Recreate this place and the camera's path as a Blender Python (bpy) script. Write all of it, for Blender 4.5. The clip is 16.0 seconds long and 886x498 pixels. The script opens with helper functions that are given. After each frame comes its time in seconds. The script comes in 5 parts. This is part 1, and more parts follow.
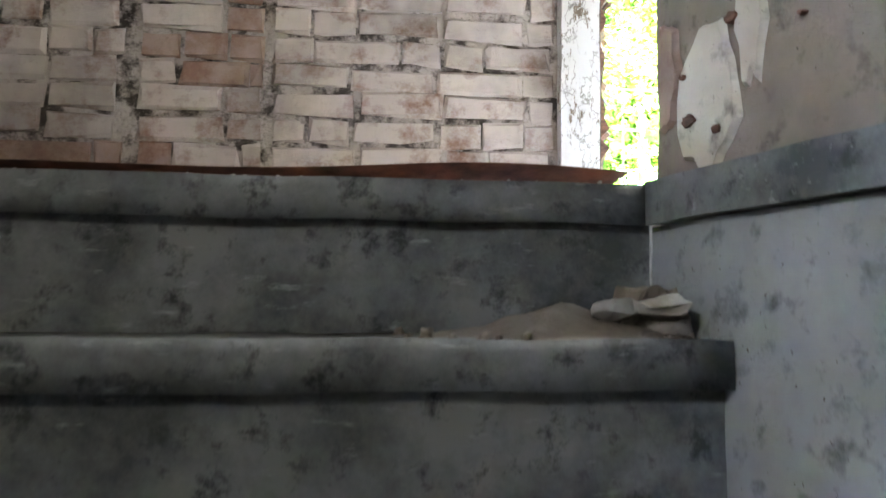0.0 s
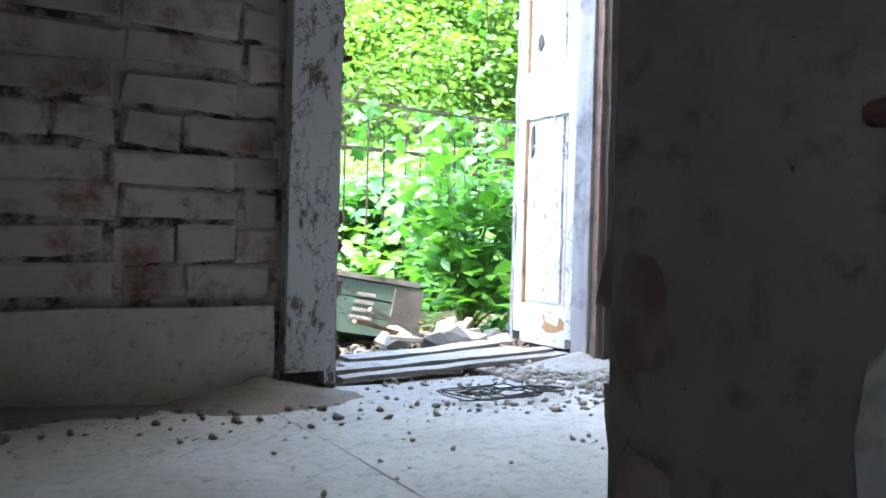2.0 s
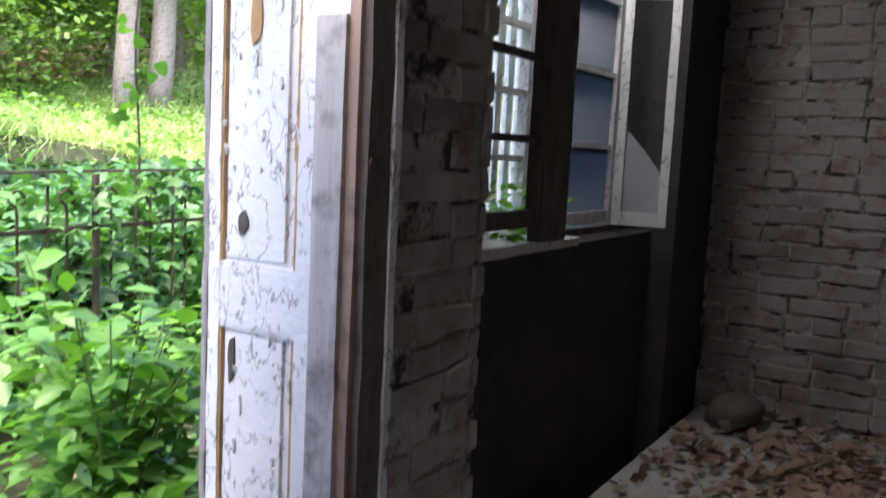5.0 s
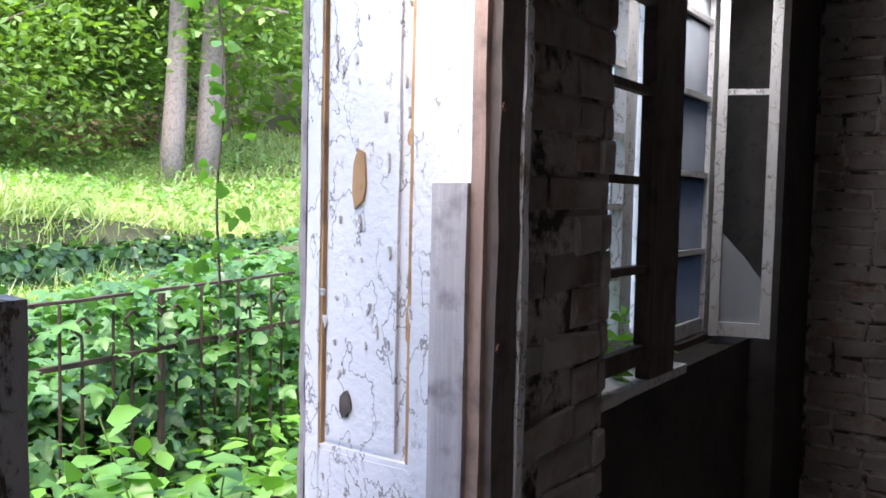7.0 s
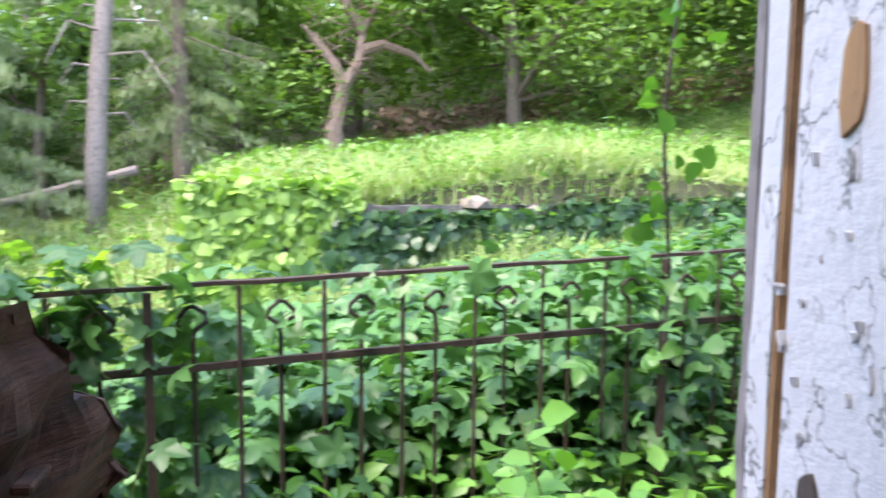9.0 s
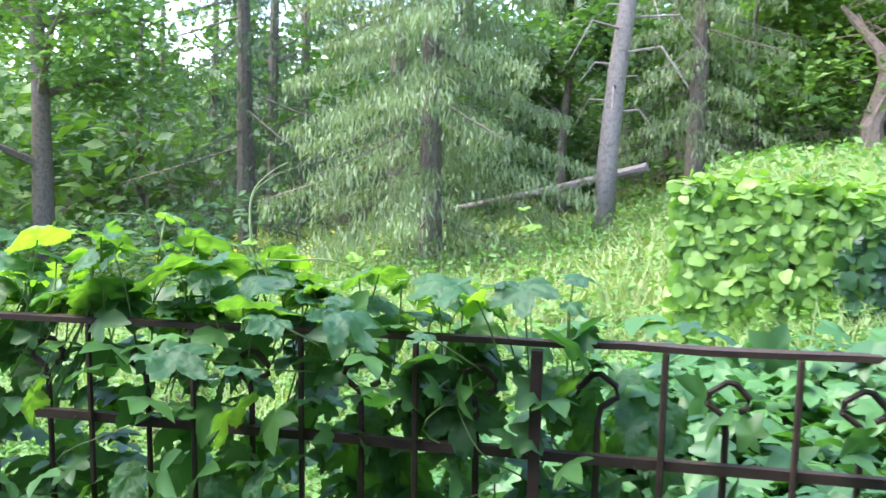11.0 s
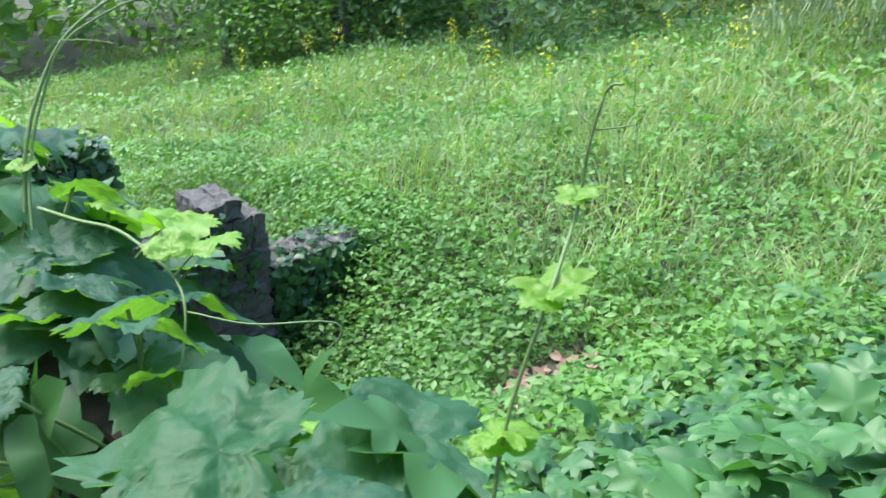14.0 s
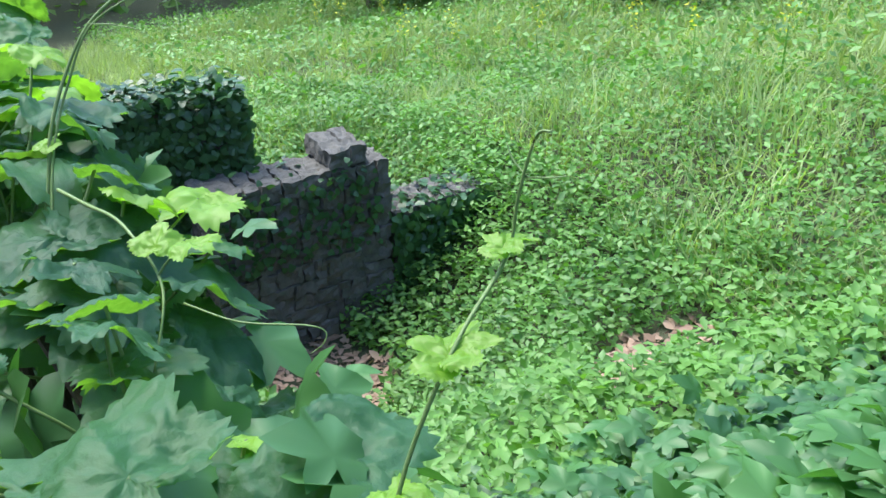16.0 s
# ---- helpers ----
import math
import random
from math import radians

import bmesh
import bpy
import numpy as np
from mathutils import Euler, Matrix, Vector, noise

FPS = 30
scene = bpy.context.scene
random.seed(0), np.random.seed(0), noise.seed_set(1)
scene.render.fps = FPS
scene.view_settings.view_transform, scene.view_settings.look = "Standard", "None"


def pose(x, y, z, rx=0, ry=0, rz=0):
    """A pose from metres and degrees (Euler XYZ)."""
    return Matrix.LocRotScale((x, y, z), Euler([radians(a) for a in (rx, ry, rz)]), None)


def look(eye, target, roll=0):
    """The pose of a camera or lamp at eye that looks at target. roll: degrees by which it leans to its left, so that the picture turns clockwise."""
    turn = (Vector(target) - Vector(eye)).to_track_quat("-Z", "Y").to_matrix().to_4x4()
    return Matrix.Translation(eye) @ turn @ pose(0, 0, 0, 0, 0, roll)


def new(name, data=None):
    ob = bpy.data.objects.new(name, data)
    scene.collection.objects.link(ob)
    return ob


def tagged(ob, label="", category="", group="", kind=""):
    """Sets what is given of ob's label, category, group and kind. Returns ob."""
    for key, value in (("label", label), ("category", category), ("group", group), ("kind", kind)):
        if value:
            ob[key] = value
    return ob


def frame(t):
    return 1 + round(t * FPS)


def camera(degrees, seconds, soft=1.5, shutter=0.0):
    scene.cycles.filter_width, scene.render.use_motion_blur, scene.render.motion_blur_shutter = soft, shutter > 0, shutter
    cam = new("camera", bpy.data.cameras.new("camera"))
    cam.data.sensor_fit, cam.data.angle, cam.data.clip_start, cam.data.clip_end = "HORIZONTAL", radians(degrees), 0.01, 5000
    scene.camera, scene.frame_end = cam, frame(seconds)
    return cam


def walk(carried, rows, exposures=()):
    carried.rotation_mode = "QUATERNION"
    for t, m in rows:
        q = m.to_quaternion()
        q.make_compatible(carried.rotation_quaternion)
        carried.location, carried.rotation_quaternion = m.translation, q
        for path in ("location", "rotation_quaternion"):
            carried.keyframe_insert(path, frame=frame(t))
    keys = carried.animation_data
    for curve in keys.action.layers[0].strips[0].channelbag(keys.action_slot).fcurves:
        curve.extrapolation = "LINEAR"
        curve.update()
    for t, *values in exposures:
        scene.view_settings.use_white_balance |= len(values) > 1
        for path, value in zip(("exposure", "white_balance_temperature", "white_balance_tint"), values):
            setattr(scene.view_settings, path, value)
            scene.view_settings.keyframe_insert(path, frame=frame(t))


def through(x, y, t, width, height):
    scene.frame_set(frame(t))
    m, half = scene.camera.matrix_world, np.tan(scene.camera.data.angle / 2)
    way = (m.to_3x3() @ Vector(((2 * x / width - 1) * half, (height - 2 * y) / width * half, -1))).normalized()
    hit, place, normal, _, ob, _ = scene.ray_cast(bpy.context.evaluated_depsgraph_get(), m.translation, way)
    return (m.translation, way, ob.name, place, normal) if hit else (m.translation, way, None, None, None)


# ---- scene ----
cam = camera(55.9, 16.0, soft=1.5, shutter=0.3)
PATH = [
    (0, (-0.068, -0.449, -0.16), (0.182, 1.531, -0.032), 0.4),
    (0.5, (-0.07, -0.29, 0.004), (0.266, 1.68, 0.079), 0.7),
    (1, (-0.046, -0.096, 0.103), (0.442, 1.842, 0.191), 0.7),
    (1.5, (-0.084, 0.041, 0.23), (0.693, 1.883, 0.27), 1.3),
    (2, (-0.044, 0.164, 0.349), (0.961, 1.892, 0.321), 1.5),
    (2.5, (0.014, 0.284, 0.471), (1.139, 1.934, 0.358), 1.9),
    (3, (0.008, 0.438, 0.582), (1.256, 1.987, 0.37), 2.4),
    (3.5, (0.098, 0.562, 0.706), (1.419, 2.019, 0.339), 2.6),
    (4, (0.149, 0.692, 0.802), (1.557, 2.041, 0.358), 2.8),
    (4.5, (0.182, 0.836, 0.962), (1.752, 2.022, 0.605), 2.9),
    (5, (0.23, 0.956, 1.128), (1.915, 2.008, 0.895), 2.8),
    (5.2, (0.236, 0.992, 1.209), (1.943, 2.018, 1.016), 2.6),
    (7.5, (0.414, 1.253, 1.348), (1.989, 2.482, 1.255), 0.7),
    (8, (0.607, 1.308, 1.326), (1.951, 2.78, 1.164), 0.2),
    (8.5, (0.793, 1.452, 1.315), (1.82, 3.156, 1.103), 0.6),
    (9, (0.911, 1.556, 1.312), (1.448, 3.468, 1.071), 0.6),
    (9.5, (1.049, 1.628, 1.308), (1.102, 3.61, 1.043), 0.5),
    (9.7, (1.075, 1.681, 1.311), (0.999, 3.662, 1.047), 0.9),
    (11.8, (1.021, 2.618, 1.326), (0.132, 4.381, 1.010), 0.4),
    (12, (1.000, 2.710, 1.307), (0.050, 4.434, 0.955), 0.5),
    (12.5, (0.915, 2.996, 1.329), (-0.170, 4.598, 0.820), 2.0),
    (13, (0.889, 3.125, 1.339), (-0.347, 4.573, 0.727), 1.4),
    (13.5, (0.947, 3.328, 1.339), (-0.414, 4.617, 0.642), 0.7),
    (14, (0.981, 3.482, 1.357), (-0.430, 4.630, 0.526), -0.5),
    (14.5, (0.986, 3.559, 1.367), (-0.477, 4.562, 0.443), -1.0),
    (15, (0.998, 3.599, 1.377), (-0.513, 4.491, 0.417), -1.4),
    (15.5, (1.000, 3.606, 1.388), (-0.533, 4.462, 0.430), -1.5),
    (16, (1.005, 3.606, 1.391), (-0.539, 4.458, 0.447), -1.3),
]
EXPOSURE = [
    (0, 8.05, 7200, 10), (0.5, 7.45, 7000, 10), (1.0, 6.6, 6700, 9), (1.5, 5.4, 6300, 9), (2.0, 4.95, 6300, 10), (3.0, 4.55, 6300, 12),
    (3.5, 4.3, 6600, 16), (4.0, 4.05, 6700, 18), (5.0, 3.55, 6950, 22), (7.5, 3.25, 6800, 23), (9.0, 3.1, 6800, 23), (9.7, 3.05, 6700, 20),
    (12.0, 2.85, 6100, 14), (13.0, 2.8, 6100, 10), (14.0, 2.35, 6150, 7), (16.0, 2.3, 6200, 6),
]
STAIR_LIGHT, DOOR_LIGHT, WINDOW_LIGHT = 0.06, 0.9, 0.9
walk(cam, [(t, look(e, g, r)) for t, e, g, r in PATH], EXPOSURE)

# world: a bright, soft evening sky and a low, wide sun
world = bpy.data.worlds.new("sky")
scene.world = world
world.use_nodes = True
wn = world.node_tree.nodes
sky = wn.new("ShaderNodeTexSky")
sky.sky_type, sky.sun_disc = "NISHITA", False
SUN_EL, SUN_AZ = 62, 245  # azimuth clockwise from north (+y)
sky.sun_elevation, sky.sun_rotation = radians(SUN_EL), radians(SUN_AZ)
world.node_tree.links.new(sky.outputs[0], wn["Background"].inputs[0])
wn["Background"].inputs[1].default_value = 0.13
sun = new("sun", bpy.data.lights.new("sun", "SUN"))
sun.data.energy, sun.data.angle, sun.data.color = 1.6, radians(45), (1.0, 0.95, 0.82)
az, el = radians(SUN_AZ), radians(SUN_EL)
sun.matrix_world = look((math.sin(az) * math.cos(el) * 30, math.cos(az) * math.cos(el) * 30, math.sin(el) * 30), (0, 0, 0))


# ---- materials ----
class Nodes:
    """A principled material and short calls to wire it."""

    def __init__(self, name, rough=0.85, metal=0.0):
        self.mat = bpy.data.materials.new(name)
        self.mat.use_nodes = True
        self.t = self.mat.node_tree
        self.b = self.t.nodes["Principled BSDF"]
        self.b.inputs["Roughness"].default_value = rough
        self.b.inputs["Metallic"].default_value = metal
        self.co = self.t.nodes.new("ShaderNodeTexCoord").outputs["Object"]
        self.geo = self.t.nodes.new("ShaderNodeNewGeometry")
        self.place = self.geo.outputs["Position"]

    def link(self, a, b):
        self.t.links.new(a, b)

    def noise(self, scale, detail=6, rough=0.6, stretch=None, world=True):
        n = self.t.nodes.new("ShaderNodeTexNoise")
        n.inputs["Scale"].default_value, n.inputs["Detail"].default_value, n.inputs["Roughness"].default_value = scale, detail, rough
        co = self.place if world else self.co
        if stretch:
            m = self.t.nodes.new("ShaderNodeMapping")
            m.inputs["Scale"].default_value = stretch
            self.link(co, m.inputs["Vector"])
            co = m.outputs[0]
        self.link(co, n.inputs["Vector"])
        return n.outputs["Fac"]

    def cracks(self, scale, width, world=True):
        n = self.t.nodes.new("ShaderNodeTexVoronoi")
        n.feature = "DISTANCE_TO_EDGE"
        n.inputs["Scale"].default_value = scale
        self.link(self.place if world else self.co, n.inputs["Vector"])
        return self.ramp(n.outputs["Distance"], [(0, (1, 1, 1)), (width, (0, 0, 0))])

    def ramp(self, fac, stops):
        r = self.t.nodes.new("ShaderNodeValToRGB")
        e = r.color_ramp.elements
        for i, (p, c) in enumerate(stops):
            el = e[i] if i < 2 else e.new(p)
            el.position, el.color = p, (*c, 1)
        self.link(fac, r.inputs["Fac"])
        return r.outputs["Color"]

    def mix(self, fac, a, b, mode="MIX"):
        m = self.t.nodes.new("ShaderNodeMix")
        m.data_type, m.blend_type = "RGBA", mode
        for i, v in ((0, fac), (6, a), (7, b)):
            if isinstance(v, (int, float)):
                m.inputs[i].default_value = v
            elif isinstance(v, tuple):
                m.inputs[i].default_value = (*v, 1)
            else:
                self.link(v, m.inputs[i])
        return m.outputs[2]

    def random(self, island=False):
        if island:
            return self.geo.outputs["Random Per Island"]
        return self.t.nodes.new("ShaderNodeObjectInfo").outputs["Random"]

    def color(self, c):
        if isinstance(c, tuple):
            self.b.inputs["Base Color"].default_value = (*c, 1)
        else:
            self.link(c, self.b.inputs["Base Color"])
        return self

    def bump(self, h, strength=0.5, distance=0.01):
        n = self.t.nodes.new("ShaderNodeBump")
        n.inputs["Strength"].default_value, n.inputs["Distance"].default_value = strength, distance
        self.link(h, n.inputs["Height"])
        self.link(n.outputs[0], self.b.inputs["Normal"])
        return self


def mat_brick(name, paint, wear):
    n = Nodes(name, 0.9)
    clay = n.mix(n.random(), (0.26, 0.13, 0.09), (0.36, 0.22, 0.16))
    clay = n.mix(n.noise(60), clay, (0.16, 0.09, 0.07), "MIX")
    wash = n.mix(n.noise(5), paint, tuple(c * 0.72 for c in paint))
    wash = n.mix(n.ramp(n.noise(35, 8), [(0.45, (0, 0, 0)), (0.7, (1, 1, 1))]), wash, tuple(c * 0.8 for c in paint))
    worn = n.ramp(n.noise(9, 9, 0.72), [(wear - 0.06, (0, 0, 0)), (wear + 0.1, (1, 1, 1))])
    c = n.mix(worn, wash, clay)
    soot = n.ramp(n.noise(2.2, 4), [(0.46, (0, 0, 0)), (0.72, (0.8, 0.8, 0.8))])
    n.color(n.mix(soot, c, (0.09, 0.07, 0.06)))
    return n.bump(n.noise(45, 9, 0.7), 0.7, 0.006).mat


def mat_mortar(name, wash):
    n = Nodes(name, 0.95)
    c = n.mix(n.noise(14, 8), wash, tuple(v * 0.6 for v in wash))
    holes = n.ramp(n.noise(11, 6, 0.7), [(0.47, (0, 0, 0)), (0.58, (1, 1, 1))])
    n.color(n.mix(holes, c, (0.05, 0.04, 0.035)))
    return n.bump(n.noise(60, 8), 1.0, 0.012).mat


def mat_plaster(name, base, dirt):
    n = Nodes(name, 0.92)
    c = n.mix(n.ramp(n.noise(4, 8), [(0.35, (0, 0, 0)), (0.65, (1, 1, 1))]), base, dirt)
    c = n.mix(n.ramp(n.noise(28, 8), [(0.55, (0, 0, 0)), (0.75, (1, 1, 1))]), c, tuple(v * 0.45 for v in dirt))
    spots = n.ramp(n.noise(90, 3), [(0.68, (0, 0, 0)), (0.74, (1, 1, 1))])
    n.color(n.mix(spots, c, (0.07, 0.06, 0.05)))
    return n.bump(n.noise(30, 10, 0.7), 0.6, 0.008).mat


def mat_step(name, base, dirt):
    """Worn grey paint with dark blotches, streaks and pale scuffs."""
    n = Nodes(name, 0.75)
    c = n.mix(n.ramp(n.noise(5, 8, 0.7), [(0.4, (0, 0, 0)), (0.62, (1, 1, 1))]), base, dirt)
    c = n.mix(n.ramp(n.noise(22, 8, 0.7), [(0.54, (0, 0, 0)), (0.66, (1, 1, 1))]), c, tuple(v * 0.5 for v in dirt))
    c = n.mix(n.ramp(n.noise(60, 7, 0.7, (0.25, 1, 1)), [(0.6, (0, 0, 0)), (0.72, (0.7, 0.7, 0.7))]), c, tuple(v * 1.7 for v in base))
    n.color(c)
    return n.bump(n.noise(40, 9, 0.7), 0.6, 0.005).mat


def mat_peeling(name, paint, wood, amount, stretch=(1, 1, 0.35)):
    n = Nodes(name, 0.6)
    flakes = n.ramp(n.noise(34, 9, 0.72, stretch), [(amount - 0.02, (0, 0, 0)), (amount + 0.02, (1, 1, 1))])
    bare = n.mix(n.noise(40, 6, 0.6, (1, 1, 0.06)), wood, tuple(c * 0.45 for c in wood))
    white = n.mix(n.noise(8, 6), paint, tuple(c * 0.8 for c in paint))
    fine = n.ramp(n.noise(19, 4, 0.55, (1, 1, 0.6)), [(0.482, (0, 0, 0)), (0.5, (1, 1, 1)), (0.518, (0, 0, 0))])
    patches = n.ramp(n.noise(7, 3), [(0.4, (0, 0, 0)), (0.52, (1, 1, 1))])
    lines = n.mix(1.0, fine, patches, "MULTIPLY")
    white = n.mix(lines, white, (0.15, 0.14, 0.13))
    n.color(n.mix(flakes, white, bare))
    h = n.mix(flakes, n.noise(60, 6), (0.0, 0.0, 0.0))
    return n.bump(h, 0.8, 0.004).mat


def mat_wood(name, a, b, stretch=(1, 1, 0.05), rough=0.8):
    n = Nodes(name, rough)
    c = n.mix(n.ramp(n.noise(45, 8, 0.65, stretch), [(0.3, (0, 0, 0)), (0.7, (1, 1, 1))]), a, b)
    c = n.mix(n.ramp(n.noise(14, 5), [(0.5, (0, 0, 0)), (0.75, (1, 1, 1))]), c, tuple(v * 0.5 for v in b))
    n.color(c)
    return n.bump(n.noise(60, 8, 0.7, stretch), 0.8, 0.005).mat


def mat_plain(name, a, b, scale=20, rough=0.7, metal=0.0, bump=0.4, dist=0.004):
    n = Nodes(name, rough, metal)
    c = n.mix(n.ramp(n.noise(scale, 8, 0.65), [(0.35, (0, 0, 0)), (0.65, (1, 1, 1))]), a, b)
    n.color(n.mix(n.noise(scale * 0.15, 3), c, tuple(v * 0.65 for v in a)))
    return n.bump(n.noise(scale * 3, 8, 0.7), bump, dist).mat


def mat_leaf(name, dark, light, rough=0.5, island=True, through=0.35, veins=False, lit=(1.25, 1.45, 0.45)):
    n = Nodes(name, rough)
    r = n.random(island)
    c = n.mix(r, dark, light)
    c = n.mix(n.ramp(n.noise(1.3, 3), [(0.35, (0, 0, 0)), (0.7, (1, 1, 1))]), c, tuple(v * 1.25 for v in light))
    if veins:
        c = n.mix(n.ramp(n.noise(38, 6), [(0.4, (0, 0, 0)), (0.75, (0.5, 0.5, 0.5))]), c, tuple(v * 1.5 for v in light))
        n.bump(n.noise(55, 5), 0.6, 0.006)
    n.color(c)
    tr = n.t.nodes.new("ShaderNodeBsdfTranslucent")
    n.link(n.mix(1.0, c, lit, "MULTIPLY"), tr.inputs["Color"])
    m = n.t.nodes.new("ShaderNodeMixShader")
    m.inputs[0].default_value = through
    n.link(n.b.outputs[0], m.inputs[1])
    n.link(tr.outputs[0], m.inputs[2])
    n.link(m.outputs[0], n.t.nodes["Material Output"].inputs["Surface"])
    return n.mat


def mat_floor(name):
    n = Nodes(name, 0.9)
    c = n.mix(n.ramp(n.noise(3, 8), [(0.35, (0, 0, 0)), (0.65, (1, 1, 1))]), (0.44, 0.43, 0.41), (0.57, 0.56, 0.54))
    c = n.mix(n.ramp(n.noise(40, 9, 0.75), [(0.5, (0, 0, 0)), (0.72, (1, 1, 1))]), c, (0.2, 0.185, 0.165))
    specks = n.ramp(n.noise(130, 2), [(0.66, (0, 0, 0)), (0.7, (1, 1, 1))])
    c = n.mix(specks, c, (0.6, 0.59, 0.56))
    stain = n.ramp(n.noise(1.1, 5), [(0.4, (0, 0, 0)), (0.7, (0.6, 0.6, 0.6))])
    n.color(n.mix(stain, c, (0.24, 0.23, 0.21)))
    return n.bump(n.noise(55, 9, 0.75), 0.8, 0.008).mat


def mat_glass(name, dirt):
    n = Nodes(name, 0.15)
    n.color(n.mix(n.noise(14, 6), (0.93, 0.96, 0.98), (0.74, 0.8, 0.84)))
    n.b.inputs["Transmission Weight"].default_value = 1 - dirt
    return n.mat


M_BRICK = mat_brick("whitewashed brick", (0.6, 0.53, 0.5), 0.56)
M_BRICK_E = mat_brick("grey washed brick", (0.4, 0.36, 0.34), 0.58)
M_BRICK_RED = mat_brick("red brick", (0.42, 0.31, 0.27), 0.5)
M_MORTAR = mat_mortar("crumbling mortar", (0.52, 0.46, 0.43))
# plaster close to black, for the walls under and beside the window
M_PLASTER_BLACK = mat_plaster("near-black plaster", (0.055, 0.048, 0.042), (0.025, 0.024, 0.022))
M_PLASTER_BROWN = mat_plaster("dirty brown plaster", (0.25, 0.215, 0.18), (0.14, 0.11, 0.09))
M_PLASTER = mat_plaster("stained plaster", (0.5, 0.48, 0.45), (0.34, 0.31, 0.27))
M_PLASTER_PALE = mat_plaster("pale plaster coat", (0.55, 0.52, 0.47), (0.42, 0.39, 0.34))
M_PLASTER_GREY = mat_plaster("grey painted plaster", (0.31, 0.33, 0.35), (0.19, 0.2, 0.21))
M_SKIRT = mat_plaster("white plaster skirting", (0.62, 0.6, 0.56), (0.46, 0.42, 0.37))
M_FLOOR = mat_floor("dusty concrete")
M_STEP = mat_step("worn grey paint", (0.19, 0.2, 0.205), (0.06, 0.067, 0.07))
M_PAINT = mat_peeling("peeling white paint", (0.76, 0.75, 0.76), (0.3, 0.19, 0.12), 0.66)
M_PAINT_OLD = mat_peeling("badly peeling paint", (0.62, 0.62, 0.63), (0.2, 0.15, 0.11), 0.58)
M_PAINT_WIN = mat_peeling("window paint", (0.7, 0.7, 0.68), (0.25, 0.2, 0.16), 0.64)
M_OCHRE = mat_wood("bare ochre wood", (0.5, 0.29, 0.13), (0.36, 0.2, 0.1))
M_BATTEN = mat_wood("weathered grey wood", (0.37, 0.33, 0.32), (0.2, 0.17, 0.16))
M_BATTEN_PALE = mat_wood("pale weathered wood", (0.5, 0.46, 0.46), (0.3, 0.27, 0.27))
M_JAMB = mat_wood("dark brown wood", (0.13, 0.1, 0.085), (0.06, 0.045, 0.04))
M_ROT = mat_wood("rotten wood", (0.24, 0.11, 0.07), (0.045, 0.026, 0.02), (0.5, 0.2, 2.6))
M_EDGE = mat_wood("bare reddish wood", (0.36, 0.24, 0.19), (0.22, 0.15, 0.12))
M_LATH = mat_wood("pale lath wood", (0.42, 0.38, 0.34), (0.26, 0.23, 0.2), (0.1, 1, 1))
M_PLANK = mat_wood("orange plank wood", (0.4, 0.24, 0.14), (0.25, 0.14, 0.08), (0.3, 0.3, 1))
M_RUBBLE = mat_plain("mortar rubble", (0.46, 0.44, 0.41), (0.28, 0.25, 0.22), 30, 0.95)
M_DUST = mat_plain("brown dust", (0.25, 0.22, 0.19), (0.15, 0.125, 0.1), 14, 0.95, 0, 0.9, 0.008)
M_CRATE = mat_peeling("green box paint", (0.2, 0.3, 0.23), (0.2, 0.14, 0.09), 0.68, (0.3, 1, 1))
M_RUST = mat_plain("rusty iron", (0.075, 0.05, 0.04), (0.03, 0.022, 0.02), 40, 0.7, 0.3)
M_WIRE = mat_plain("grey wire", (0.09, 0.085, 0.08), (0.05, 0.045, 0.04), 60, 0.6, 0.6)
M_GLASS = mat_glass("dusty glass", 0.2)
M_SACK = mat_plain("grey sackcloth", (0.2, 0.18, 0.16), (0.1, 0.09, 0.08), 25, 0.95)
M_STONE = mat_plain("grey stone", (0.15, 0.14, 0.13), (0.06, 0.058, 0.055), 12, 0.9, 0, 0.8, 0.02)
M_BARK = mat_wood("bark", (0.2, 0.16, 0.13), (0.09, 0.07, 0.055), (1, 1, 0.15))
M_BARK_PINK = mat_wood("pinkish dead bark", (0.3, 0.21, 0.17), (0.18, 0.13, 0.11), (1, 1, 0.25))
M_BARK_PALE = mat_wood("pale bare bark", (0.33, 0.27, 0.25), (0.2, 0.165, 0.15), (1, 1, 0.25))
# hop green tinted bluish: the sky's sheen on the leaf tops is coloured in
M_HOP = mat_leaf("hop leaf", (0.026, 0.085, 0.058), (0.042, 0.125, 0.052), 0.52, False, 0.48, True, (3.4, 2.6, 0.35))
M_HOP_S = mat_leaf("hop foliage", (0.026, 0.085, 0.046), (0.07, 0.18, 0.05), 0.45)
M_HOP_Y = mat_leaf("young hop leaf", (0.16, 0.32, 0.03), (0.2, 0.36, 0.05), 0.45, False, 0.5)
M_STEM = mat_plain("green stem", (0.17, 0.26, 0.08), (0.12, 0.2, 0.06), 20, 0.5)
M_GRASS = mat_leaf("meadow grass", (0.13, 0.2, 0.07), (0.3, 0.37, 0.16), 0.6)
M_HERB = mat_leaf("herb leaves", (0.055, 0.14, 0.04), (0.12, 0.25, 0.05), 0.5)
M_BUSH = mat_leaf("bush leaves", (0.06, 0.17, 0.04), (0.12, 0.29, 0.05), 0.4)
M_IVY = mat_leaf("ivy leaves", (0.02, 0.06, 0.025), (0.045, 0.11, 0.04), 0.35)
# the same ivy with sunlight put into a paler, yellower leaf colour
M_IVY_SUNLIT = mat_leaf("sunlit ivy leaves", (0.09, 0.2, 0.04), (0.2, 0.34, 0.06), 0.45)
